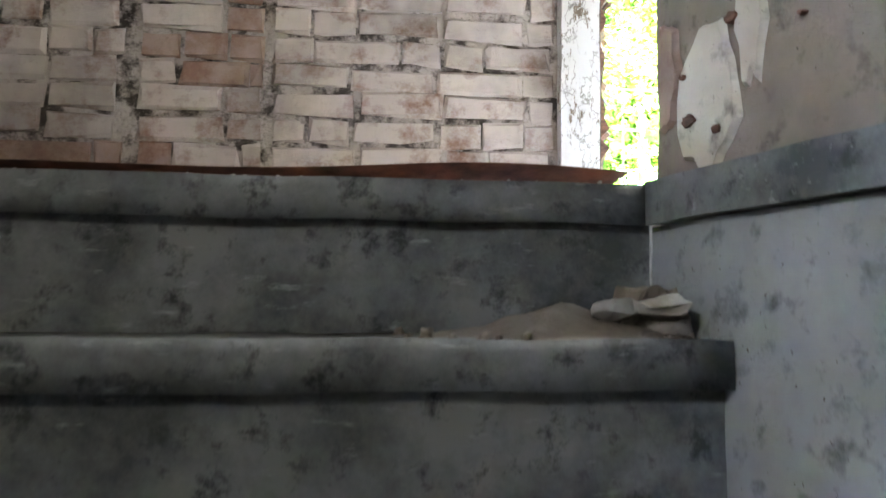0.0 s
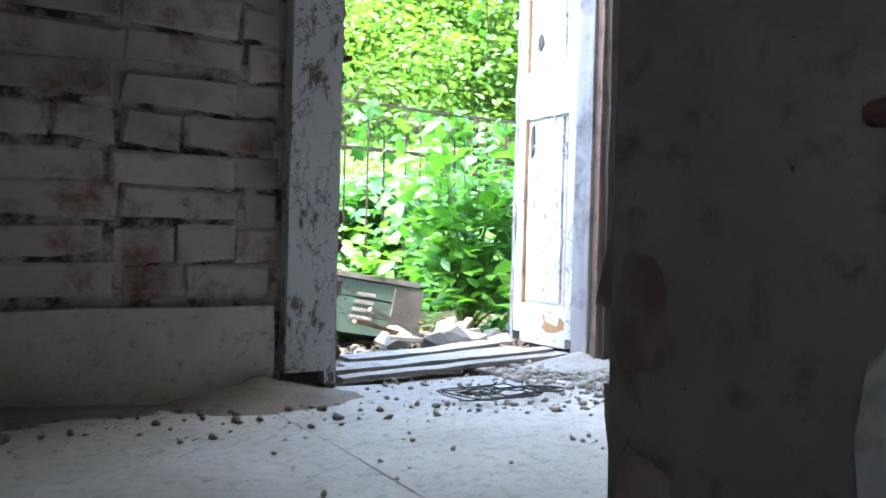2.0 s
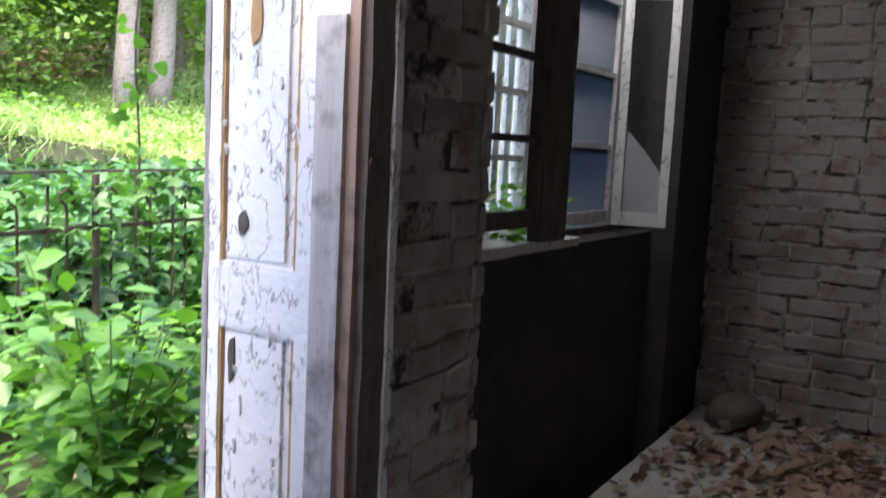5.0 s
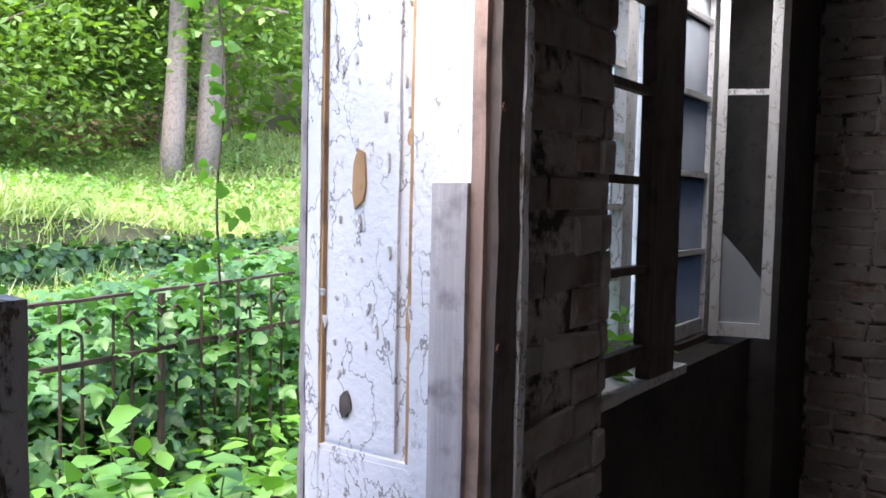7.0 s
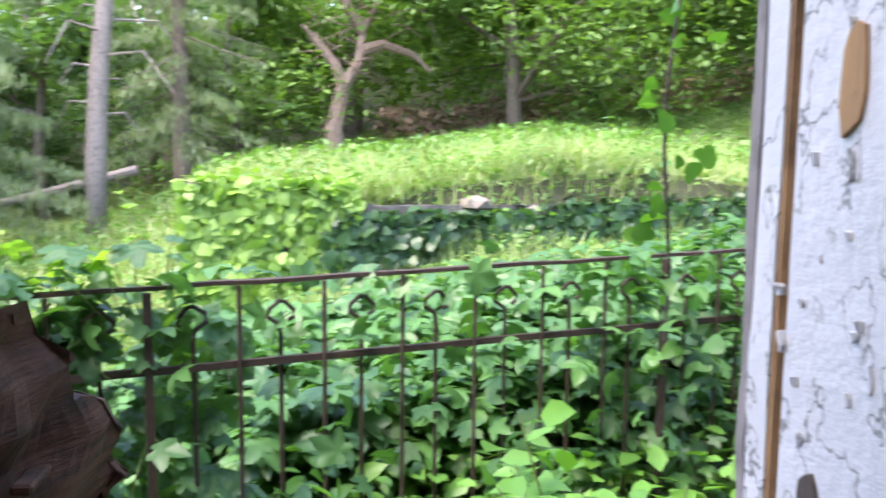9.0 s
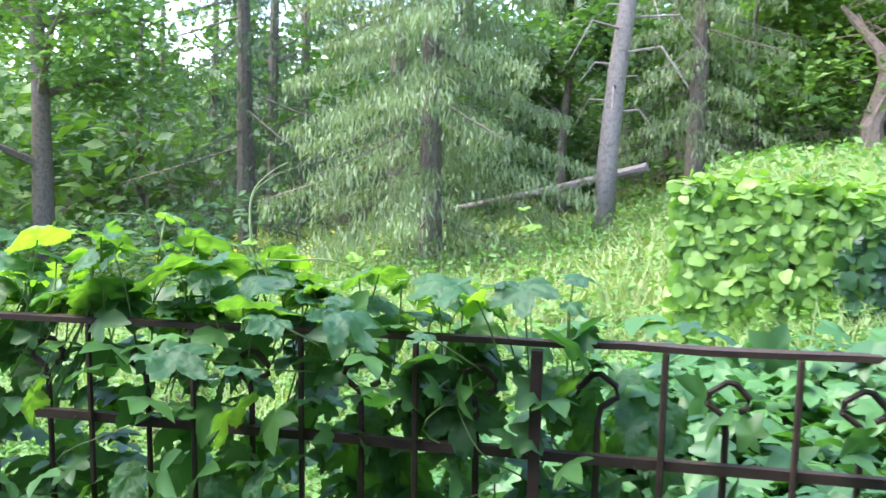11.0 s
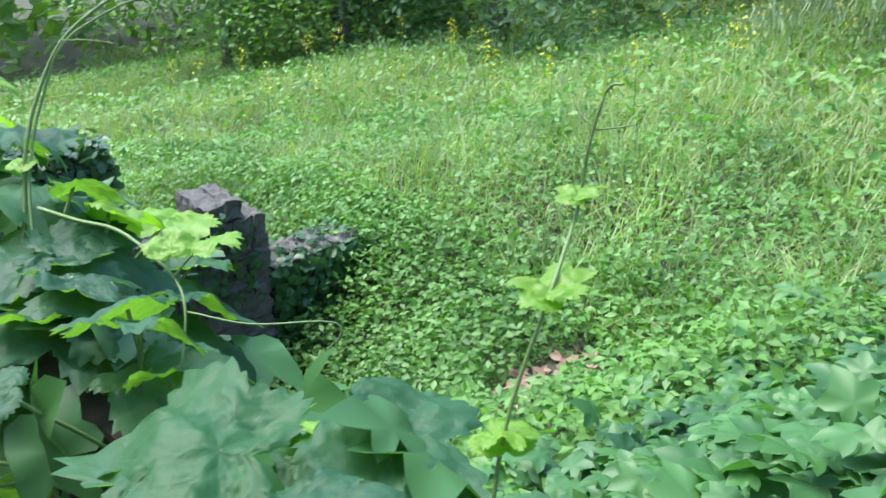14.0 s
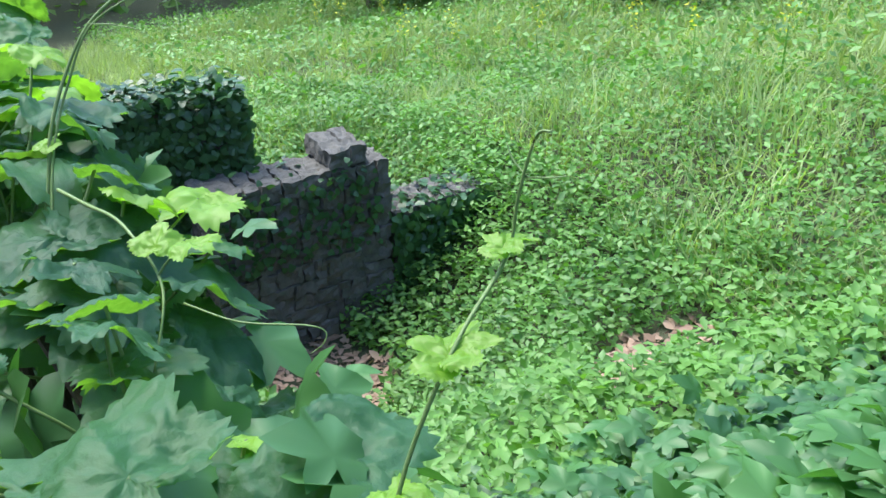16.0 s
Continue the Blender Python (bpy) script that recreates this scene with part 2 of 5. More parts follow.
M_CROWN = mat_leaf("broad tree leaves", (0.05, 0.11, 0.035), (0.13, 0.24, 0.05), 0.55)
# tree leaves again, with the wood's shade put into a darker colour
M_CROWN_SHADED = mat_leaf("shaded tree leaves", (0.035, 0.08, 0.032), (0.085, 0.165, 0.055), 0.55)
M_SPRUCE = mat_leaf("spruce needles", (0.09, 0.13, 0.07), (0.2, 0.26, 0.13), 0.6, True, 0.25)
M_SPRUCE_D = mat_leaf("dark spruce needles", (0.035, 0.06, 0.04), (0.07, 0.11, 0.06), 0.6, True, 0.2)
M_YELLOW = mat_leaf("yellow flowers", (0.5, 0.42, 0.02), (0.65, 0.58, 0.05), 0.6)
M_LITTER = mat_leaf("dry leaves", (0.12, 0.07, 0.045), (0.34, 0.23, 0.17), 0.8, True, 0.1)
M_SOIL = mat_plain("leafy soil", (0.07, 0.07, 0.035), (0.04, 0.06, 0.022), 6, 0.95, 0, 0.8, 0.03)


# ---- mesh helpers ----
def part(name, bm, material, parent=None, label="", smooth=False):
    me = bpy.data.meshes.new(name)
    bm.to_mesh(me)
    bm.free()
    if smooth:
        me.polygons.foreach_set("use_smooth", [True] * len(me.polygons))
    me.materials.append(material)
    ob = new(name, me)
    ob.parent = parent
    return tagged(ob, label)


def thing(name, label, category, group="", kind="", at=(0, 0, 0)):
    ob = new(name)
    ob.location = at
    ob.empty_display_size = 0.05
    return tagged(ob, label, category, group, kind)


def bm_box(x0, x1, y0, y1, z0, z1, bevel=0.0, bm=None, m=None):
    bm = bm or bmesh.new()
    vs = [bm.verts.new((x, y, z)) for z in (z0, z1) for y in (y0, y1) for x in (x0, x1)]
    for f in ((0, 2, 3, 1), (4, 5, 7, 6), (0, 1, 5, 4), (2, 6, 7, 3), (0, 4, 6, 2), (1, 3, 7, 5)):
        bm.faces.new([vs[i] for i in f])
    if m is not None:
        bmesh.ops.transform(bm, matrix=m, verts=vs)
    if bevel:
        es = list({e for v in vs for e in v.link_edges})
        bmesh.ops.bevel(bm, geom=es, offset=bevel, segments=1, affect="EDGES")
    return bm


def rough_box(x0, x1, y0, y1, z0, z1, cell=0.05, amp=0.006, bevel=0.0, seed=0.0, freq=9.0):
    """A box cut into cells and worn by noise."""
    bm = bm_box(x0, x1, y0, y1, z0, z1)
    for axis, a, b in ((0, x0, x1), (1, y0, y1), (2, z0, z1)):
        k = min(40, int((b - a) / cell))
        for i in range(1, k + 1):
            p = [0, 0, 0]
            p[axis] = a + (b - a) * i / (k + 1)
            d = [0, 0, 0]
            d[axis] = 1
            bmesh.ops.bisect_plane(bm, geom=bm.verts[:] + bm.edges[:] + bm.faces[:], plane_co=p, plane_no=d)
    for v in bm.verts:
        v.co += noise.noise_vector(v.co * freq + Vector((seed, 0, seed))) * amp
    return bm


def bm_tube(points, radii, sides=6, bm=None):
    """A tube along points; radii one number or one for each point."""
    bm = bm or bmesh.new()
    pts = [Vector(p) for p in points]
    rs = radii if isinstance(radii, (list, tuple)) else [radii] * len(pts)
    rings = []
    for i, p in enumerate(pts):
        d = (pts[min(i + 1, len(pts) - 1)] - pts[max(i - 1, 0)]).normalized()
        u = d.cross(Vector((0.31, 0.17, 0.93)))
        if u.length < 0.05:
            u = d.cross(Vector((1, 0, 0)))
        u.normalize()
        w = d.cross(u)
        rings.append([bm.verts.new(p + (u * math.cos(a) + w * math.sin(a)) * rs[i]) for a in [2 * math.pi * k / sides for k in range(sides)]])
    for a, b in zip(rings, rings[1:]):
        for k in range(sides):
            bm.faces.new((a[k], a[(k + 1) % sides], b[(k + 1) % sides], b[k]))
    bm.faces.new(rings[0][::-1])
    bm.faces.new(rings[-1])
    return bm


def bm_rock(size, seed, rough=0.35):
    bm = bmesh.new()
    bmesh.ops.create_icosphere(bm, subdivisions=1, radius=1)
    for v in bm.verts:
        v.co *= 1 + rough * noise.noise(v.co * 1.3 + Vector((seed * 7.1, seed, 0)))
        v.co = Vector((v.co.x * size[0], v.co.y * size[1], v.co.z * size[2]))
    return bm


RNG = np.random.default_rng(7)


def soup(name, tv, tf, pos, rot, scale, material, parent=None, label="", category="", kind="stuff"):
    """Many copies of one small template joined into one mesh."""
    tv, tf = np.asarray(tv, float), np.asarray(tf, int)
    n, k = len(pos), len(tv)
    s = np.asarray(scale, float).reshape(n, 1, -1)
    v = np.einsum("nij,nkj->nki", rot, tv[None] * s) + np.asarray(pos)[:, None]
    f = (tf[None] + (np.arange(n) * k)[:, None, None]).reshape(-1, 3)
    me = bpy.data.meshes.new(name)
    me.vertices.add(n * k)
    me.vertices.foreach_set("co", v.reshape(-1).astype(np.float32))
    me.loops.add(f.size)
    me.loops.foreach_set("vertex_index", f.reshape(-1).astype(np.int32))
    me.polygons.add(len(f))
    me.polygons.foreach_set("loop_start", np.arange(0, f.size, 3, dtype=np.int32))
    me.update(calc_edges=True)
    me.materials.append(material)
    ob = new(name, me)
    ob.parent = parent
    return tagged(ob, label, category, "", kind if parent is None or label else "")


def turns(n, tilt, spread, spin=True):
    """n random turns: leaning from level by about tilt degrees, about any heading."""
    a = RNG.uniform(0, 2 * np.pi, n)
    t = np.radians(RNG.normal(tilt, spread, n))
    s = RNG.uniform(0, 2 * np.pi, n) if spin else np.zeros(n)
    ca, sa, ct, st, cs, ss = np.cos(a), np.sin(a), np.cos(t), np.sin(t), np.cos(s), np.sin(s)
    z, o = np.zeros(n), np.ones(n)
    rz = np.stack([ca, -sa, z, sa, ca, z, z, z, o], -1).reshape(n, 3, 3)
    rx = np.stack([o, z, z, z, ct, -st, z, st, ct], -1).reshape(n, 3, 3)
    rs = np.stack([cs, -ss, z, ss, cs, z, z, z, o], -1).reshape(n, 3, 3)
    return rz @ rx @ rs


def leaf_simple(w=0.5):
    """A pointed leaf, folded along its rib, 1 long from the stalk."""
    v = [(0, 0, 0), (-w * 0.5, 0.35, 0.05), (0, 0.4, -0.03), (w * 0.5, 0.35, 0.05), (-w * 0.36, 0.72, 0.0), (w * 0.36, 0.72, 0.0), (0, 1, -0.1)]
    return v, [(0, 2, 1), (0, 3, 2), (1, 2, 4), (2, 3, 5), (2, 6, 4), (2, 5, 6)]


def leaf_hop(five=True):
    """A broad hop leaf: the stalk's end at the origin, the middle lobe along y, toothed, its veins sunk."""
    tips = [(0, 0.64), (54, 0.56), (-54, 0.56)] + ([(112, 0.4), (-112, 0.4)] if five else [])
    clefts = [(27, 0.36), (-27, 0.36)] + ([(84, 0.32), (-84, 0.32), (180, 0.12)] if five else [(180, 0.16)])
    marks = sorted([(a, r, True) for a, r in tips] + [(a, r, False) for a, r in clefts] + [(-180, clefts[-1][1], False)])
    n, rings = 108, 10
    vs, fs = [(0, 0, 0)], []
    for r in range(1, rings + 1):
        k = r / rings
        for i in range(n):
            a = -180 + 360 * i / n
            (a0, r0, p0), (a1, r1, p1) = next((u, v) for u, v in zip(marks, marks[1:]) if u[0] <= a <= v[0])
            t = (a - a0) / (a1 - a0)
            out = (1 - t if p0 else t) if p0 != p1 else 0.5
            low, high = min(r0, r1), max(r0, r1)
            rad = low + (high - low) * (1 - (1 - out) ** 1.35)
            if r == rings:
                rad *= 1 + 0.055 * (1, 0.1, -0.9)[i % 3]
            near = min(abs((a - b + 180) % 360 - 180) for b, _ in tips)
            x, y = math.sin(radians(a)) * rad * k, math.cos(radians(a)) * rad * k
            pleat = 0.028 * min(1.0, near / 22) * min(1.0, k * 1.6) + 0.014 * math.sin(k * 24 - near * 0.13) * min(1.0, near / 8) * min(1.0, k * k * 4)
            vs.append((x, y, pleat - 0.3 * (x * x + y * y)))
    for i in range(n):
        fs.append((0, 1 + (i + 1) % n, 1 + i))
    for r in range(1, rings):
        a0, b0 = 1 + (r - 1) * n, 1 + r * n
        for i in range(n):
            j = (i + 1) % n
            fs += [(a0 + i, b0 + j, b0 + i), (a0 + i, a0 + j, b0 + j)]
    return vs, fs


def leaf_quad():
    """A leaf of two halves, for foliage seen from afar."""
    return [(0, 0, 0), (-0.28, 0.5, 0.07), (0, 1, -0.06), (0.28, 0.5, 0.07)], [(0, 2, 1), (0, 3, 2)]


def leaf_lobed(lobes=5, teeth=0, cup=0.12, rings=1, depth=0.34):
    """A palmate leaf with the stalk at the origin and its middle lobe along y."""
    n = 75 if rings > 1 else 20
    vs, fs = [(0, 0.3, -0.02)], []
    for r in range(1, rings + 1):
        k = r / rings
        for i in range(n):
            a = 2 * math.pi * i / n
            # a = 0 points along y; the notch at the stalk is opposite
            lobe = (1 - depth) + depth * (0.5 + 0.5 * math.cos(lobes * a))
            if rings > 1:  # pointed lobes
                lobe = (1 - depth) + depth * (1 - abs(math.sin(lobes * a / 2))) ** 0.85
            back = 0.62 if abs(a - math.pi) < 0.16 else 1.0
            rad = 0.5 * lobe * (0.86 + 0.26 * math.cos(a)) * back * 1.25
            if teeth and r == rings:
                rad *= 1 + teeth * (1, 0.1, -1)[i % 3]
            rad *= k
            x, y = math.sin(a) * rad, 0.3 + math.cos(a) * rad
            vs.append((x, y, -cup * (x * x + (y - 0.3) ** 2) * 4 * (0.4 + 0.6 * abs(math.cos(lobes * a / 2)))))
    for i in range(n):
        fs.append((0, 1 + i, 1 + (i + 1) % n))
    for r in range(1, rings):
        a0, b0 = 1 + (r - 1) * n, 1 + r * n
        for i in range(n):
            j = (i + 1) % n
            fs += [(a0 + i, b0 + i, b0 + j), (a0 + i, b0 + j, a0 + j)]
    return vs, [f[::-1] for f in fs]


def blade(width=0.012, bend=0.35):
    return ([(-width, 0, 0), (width, 0, 0), (-width * 0.8, bend * 0.2, 0.5), (width * 0.8, bend * 0.2, 0.5), (0, bend, 1)],
            [(0, 1, 3), (0, 3, 2), (2, 3, 4)])


def sm(a, b, x):
    t = np.clip((np.asarray(x, float) - a) / (b - a), 0, 1)
    return t * t * (3 - 2 * t)


# ---- the house ----
WY, WX = 1.91, 4.15  # inner faces of the door wall and of the end wall
BRICK_H, JOINT = 0.069, 0.009


def brick_mesh(length, material, seed, depth=0.05):
    """One worn brick, its face towards -y, its corner at the origin."""
    rnd = random.Random(seed)
    bm = bmesh.new()
    c = 0.007
    j = lambda a=0.009: rnd.uniform(-a, a)
    back = [bm.verts.new(p) for p in ((0, depth, 0), (length, depth, 0), (length, depth, BRICK_H), (0, depth, BRICK_H))]
    edge = [bm.verts.new((x + j(), 0.007 + j(0.003), z + j())) for x, z in ((0, 0), (length, 0), (length, BRICK_H), (0, BRICK_H))]
    face = [bm.verts.new((x + j(0.006), j(0.004), z + j(0.005))) for x, z in ((c, c), (length - c, c), (length - c, BRICK_H - c), (c, BRICK_H - c))]
    for a, b in ((back, edge), (edge, face)):
        for i in range(4):
            bm.faces.new((a[i], a[(i + 1) % 4], b[(i + 1) % 4], b[i]))
    bm.faces.new(face)
    me = bpy.data.meshes.new("brick")
    bm.normal_update()
    bm.to_mesh(me)
    bm.free()
    me.materials.append(material)
    return me


def brick_face(parent, m, x0, x1, z0, z1, material, seed, skip=None, red=None):
    """Courses of single bricks on a wall; m takes the wall's own plane (x along, y in, z up) to the world."""
    rnd = random.Random(seed)
    sizes = (0.24, 0.115, 0.18)
    kinds = {s: [brick_mesh(s, material, seed * 31 + i + int(s * 1000)) for i in range(4)] for s in sizes}
    course = BRICK_H + JOINT
    z, row = z0, 0
    while z + BRICK_H <= z1 + 0.02:
        x = x0 - (0.125 if row % 2 else 0.0) * (row % 4 != 3) - rnd.uniform(0, 0.03)
        while x < x1 - 0.03:
            left = x1 - x
            want = 0.24 if rnd.random() < 0.62 else 0.115
            s = want if left >= want else (0.18 if left >= 0.18 else 0.115)
            xx = max(x, x0)
            use = s
            if x < x0:
                use = s - (x0 - x)
            if use > 0.06 and not (skip and skip(xx, z, row, use)):
                ob = new("brick", rnd.choice(kinds[s]))
                ob.parent = parent
                k = min(1.0, (use / s) if x < x0 else min(1.0, (x1 - xx) / s))
                ob.matrix_basis = m @ pose(xx, rnd.uniform(-0.005, 0.005), z + rnd.uniform(-0.0035, 0.0035), rnd.uniform(-2, 2), rnd.uniform(-1.0, 1.0), rnd.uniform(-1, 1)) @ Matrix.Diagonal((k, 1, 1, 1))
                if red and rnd.random() < red:
                    ob.material_slots[0].link = "OBJECT"
                    ob.material_slots[0].material = M_BRICK_RED
            x += s + JOINT
        z += course
        row += 1


def wall(name, x0, x1, y0, y1, z0, z1, material, label):
    return tagged(part(name, bm_box(x0, x1, y0, y1, z0, z1), material), label, "wall", "", "structure")


# floors, ceiling, shell
SLANT = 0.19
bm = rough_box(0.5, WX, -2.4, WY + 0.02, -0.25, 0, 0.12, 0.004)
for v in bm.verts:
    if v.co.x < 0.51 and v.co.y < 0.62:
        v.co.x += (0.62 - v.co.y) * SLANT
tagged(part("floor", bm, M_FLOOR), "dusty grey concrete floor strewn with rubble", "floor", "", "structure")
tagged(part("floor", rough_box(-1.1, 0.5, 0.71, WY + 0.02, -0.25, -0.001, 0.12, 0.004), M_FLOOR), "dusty concrete landing at the stair head", "floor", "", "structure")
tagged(part("floor", bm_box(0.56, 1.62, WY + 0.02, 2.36, -0.25, -0.012), M_DUST), "dirty door threshold covered with debris", "floor", "", "structure")
tagged(part("ceiling", bm_box(-1.4, WX + 0.3, -2.7, 2.4, 2.7, 2.9), M_PLASTER), "stained plaster ceiling", "ceiling", "", "structure")
wall_north_1 = wall("wall_north_1", -1.1, 0.57, WY + 0.009, 2.33, -1.5, 2.7, M_MORTAR, "whitewashed brick wall beside the door, joints crumbling")
wall_north_2 = wall("wall_north_2", 1.6, 2.02, WY + 0.05, 2.33, -0.2, 2.7, M_MORTAR, "broken brick pier between door and window")
wall("wall_north_3", 2.02, 3.62, 2.06, 2.33, -0.2, 0.84, M_PLASTER_BLACK, "thin dark wall under the window sill")
wall("wall_north_4", 3.62, WX, WY + 0.05, 2.33, -0.2, 2.7, M_PLASTER_BLACK, "dark plastered wall beside the window")
wall("wall_north_5", 2.02, 3.62, WY + 0.05, 2.33, 2.25, 2.7, M_PLASTER, "plastered lintel over the window")
wall("wall_north_6", 2.02, 2.3, 2.22, 2.33, 0.84, 2.25, M_PLASTER, "plastered window reveal")
wall("wall_north_7", 0.57, 1.6, WY + 0.05, 2.33, 2.12, 2.7, M_PLASTER, "plastered lintel over the door")
wall_east = wall("wall_east", WX + 0.008, WX + 0.35, -2.4, 2.33, -0.2, 2.7, M_MORTAR, "end wall of grey washed brick")
wall("wall_west_1", -1.4, -1.1, -2.4, -1.2, -1.5, 2.7, M_PLASTER, "plain plastered wall of the stairwell")
wall("wall_west_2", -1.4, -1.1, -0.7, 2.33, -1.5, 2.7, M_PLASTER, "plain plastered wall of the stairwell")
wall("wall_west_3", -1.4, -1.1, -1.2, -0.7, -1.5, 0.65, M_PLASTER, "plain plastered wall under a stair window")
wall("wall_west_4", -1.4, -1.1, -1.2, -0.7, 1.05, 2.7, M_PLASTER, "plain plastered wall over a stair window")
wall("wall_south", -1.4, WX + 0.35, -2.7, -2.4, -1.5, 2.7, M_PLASTER_BROWN, "plain plastered back wall")


def opening_light(name, eye, aim, wide, high, watts, colour, spread=180):
    lamp = new(name, bpy.data.lights.new(name, "AREA"))
    lamp.data.shape, lamp.data.size, lamp.data.size_y, lamp.data.energy, lamp.data.color = "RECTANGLE", wide, high, watts, colour
    lamp.data.spread = radians(spread)
    lamp.matrix_world = look(eye, aim)


# sky light in the stair window, and in the upper parts of the door and the window
opening_light("stair_window_light", (-1.2, -0.95, 0.85), (0.2, 1.9, 0.7), 0.46, 0.36, STAIR_LIGHT, (1.0, 0.98, 0.96))
opening_light("door_light", (1.1, 1.96, 1.98), (2.0, 0.9, 0.0), 0.8, 0.2, DOOR_LIGHT, (0.92, 0.97, 1.0), 115)
opening_light("window_light", (2.9, 2.12, 2.1), (3.1, 0.8, 0.2), 0.9, 0.2, WINDOW_LIGHT, (0.92, 0.97, 1.0))

# the wall beside the stairs slants away from them: plaster above, a grey band and grey paint below
def slanted(bm):
    for v in bm.verts:
        if v.co.y < 0.62:
            v.co.x += (0.62 - v.co.y) * SLANT
    return bm


def wall_patch(y, z, w, h, material, parent, seed, label="", proud=0.003):
    """An uneven flake of another coat on the slanting wall."""
    rnd = random.Random(seed)
    bm = bmesh.new()
    n = 18
    front, back = [], []
    for i in range(n):
        a = 2 * math.pi * i / n
        r = 0.75 + 0.35 * rnd.random()
        dy, dz = math.cos(a) * w * r / 2, math.sin(a) * h * r / 2
        front.append(bm.verts.new((0.349 - proud, y + dy * 0.9, z + dz * 0.95)))
        back.append(bm.verts.new((0.36, y + dy * 1.15, z + dz * 1.08)))
    bm.faces.new(front)
    for i in range(n):
        bm.faces.new((front[i], back[i], back[(i + 1) % n], front[(i + 1) % n]))
    bmesh.ops.recalc_face_normals(bm, faces=bm.faces[:])
    return part("plaster_patch", slanted(bm), material, parent, label)


stair_wall = tagged(part("wall_stair", slanted(bm_box(0.38, 0.6, -2.4, 0.59, 0.0, 2.7)), M_BRICK_RED), "stained plaster wall beside the stairs with a broken end", "wall", "", "structure")
part("broken_plaster", slanted(rough_box(0.352, 0.61, -1.2, 0.61, 0.004, 2.0, 0.035, 0.0045, 0, 3.0, 17)), M_PLASTER_BROWN, stair_wall, "chipped plaster end showing red brick")
for k in range(13):
    z = 0.03 + k * 0.134
    part("brick", slanted(rough_box(0.362, 0.6, 0.46, 0.611 + 0.007 * (k % 3), z, z + 0.085, 0.04, 0.014, 0, k)), M_BRICK_RED, stair_wall)
for k, (y, z, w, h) in enumerate(((0.5, 0.09, 0.12, 0.2), (0.42, 0.2, 0.05, 0.26), (0.2, 0.3, 0.24, 0.34), (0.05, 0.1, 0.2, 0.22), (0.3, 0.75, 0.3, 0.4), (-0.1, 0.6, 0.3, 0.5))):
    wall_patch(y, z, w, h, M_PLASTER_PALE if k < 4 else M_PLASTER_GREY, stair_wall, k, "lighter flaking plaster coat")
for k, (y, z, w, h) in enumerate(((0.585, 0.3, 0.04, 0.1), (0.58, 0.14, 0.05, 0.16), (0.585, 0.62, 0.04, 0.14))):
    wall_patch(y, z, w, h, M_BRICK_RED, stair_wall, k + 30, "bare red brick under fallen plaster", 0.005)
for k in range(44):
    rnd = random.Random(k)
    s = rnd.uniform(0.005, 0.018)
    wall_patch(rnd.uniform(-0.2, 0.57), rnd.uniform(0.02, 0.85), s * 1.6, s, M_ROT, stair_wall, k + 60, "", 0.006)
tagged(part("wall_stair_lower", slanted(rough_box(0.345, 0.6, -2.4, 0.615, -1.5, -0.058, 0.1, 0.004)), M_PLASTER_GREY), "grey painted wall below the stair band", "wall", "", "structure")
tagged(part("stair_band", slanted(rough_box(0.328, 0.58, -2.4, 0.6, -0.056, 0.0, 0.06, 0.003)), M_STEP), "grey painted plaster band along the stair wall", "trim", "", "structure")

# stairs
stairs = thing("stairs", "steep stair with worn grey painted treads and dark risers", "stairs", "", "structure")
EDGES = (0.6, 0.445, 0.25, 0.06, -0.14, -0.34, -0.54, -0.74)
for i, y in enumerate(EDGES):
    z = -0.2 * i
    nxt = EDGES[i - 1] if i else y + 0.12
    xr = 0.345 + max(0, 0.6 - y) * SLANT
    bm = rough_box(-1.1, xr, y, max(nxt + 0.03, y + 0.1), z - 0.055, z - (0.003 if i == 0 else 0.0), 0.07, 0.0035, 0, i)
    part("tread", bm, M_STEP if i == 0 else M_STEP, stairs, "grey painted tread with a rounded worn nosing", True)
    part("riser", rough_box(-1.1, xr, y + 0.02, y + 0.06, z - 0.2, z - 0.05, 0.08, 0.004, 0, i + 20), M_STEP, stairs)
tagged(part("stair_base", bm_box(-1.1, 0.36, -2.4, -0.7, -1.7, -1.52), M_FLOOR), "concrete floor at the stair foot", "floor", "", "structure")

# skirting on the door wall, three cracked lengths of plaster
for i, (a, b) in enumerate(((-0.76, -0.5), (-0.497, -0.3), (-0.297, 0.545))):
    tagged(part("baseboard", rough_box(a, b, WY - 0.022, WY + 0.012, -0.01, 0.2 - 0.004 * i, 0.035, 0.005, 0, i * 3), M_SKIRT), "cracked white plaster skirting", "baseboard", "", "structure")

# bricks of the door wall, with two open upright joints
GAPS = (-0.62, -0.27)


def gap(x, z, row, s):
    return any(g - 0.03 < x + s / 2 < g + 0.03 for g in GAPS)


for a, b, sd in ((-1.1, -0.66, 1), (-0.62, -0.285, 2), (-0.255, 0.556, 3)):
    brick_face(wall_north_1, pose(0, WY, 0), a, b, 0.208, 1.25, M_BRICK, sd, red=0.03 if sd == 3 else 0.3)
# the pier, with every other brick missing at its ragged edge
brick_face(wall_north_2, pose(0, WY + 0.04, 0), 1.625, 2.02, 0.0, 1.95, M_BRICK_E, 5, skip=lambda x, z, row, s: x < 1.66 and row % 2 == 0)
# the end wall
brick_face(wall_east, Matrix.Translation((WX, 0, 0)) @ Matrix.Rotation(radians(-90), 4, "Z") @ Matrix.Translation((-1.95, 0, 0)), 0.0, 1.75, 0.02, 2.2, M_BRICK_E, 8)

# ---- the door ----
frame_l = thing("door_frame", "left door jamb with badly peeling white paint, rotten at its foot", "door frame", "", "structure", (0.6, 1.9, 0))


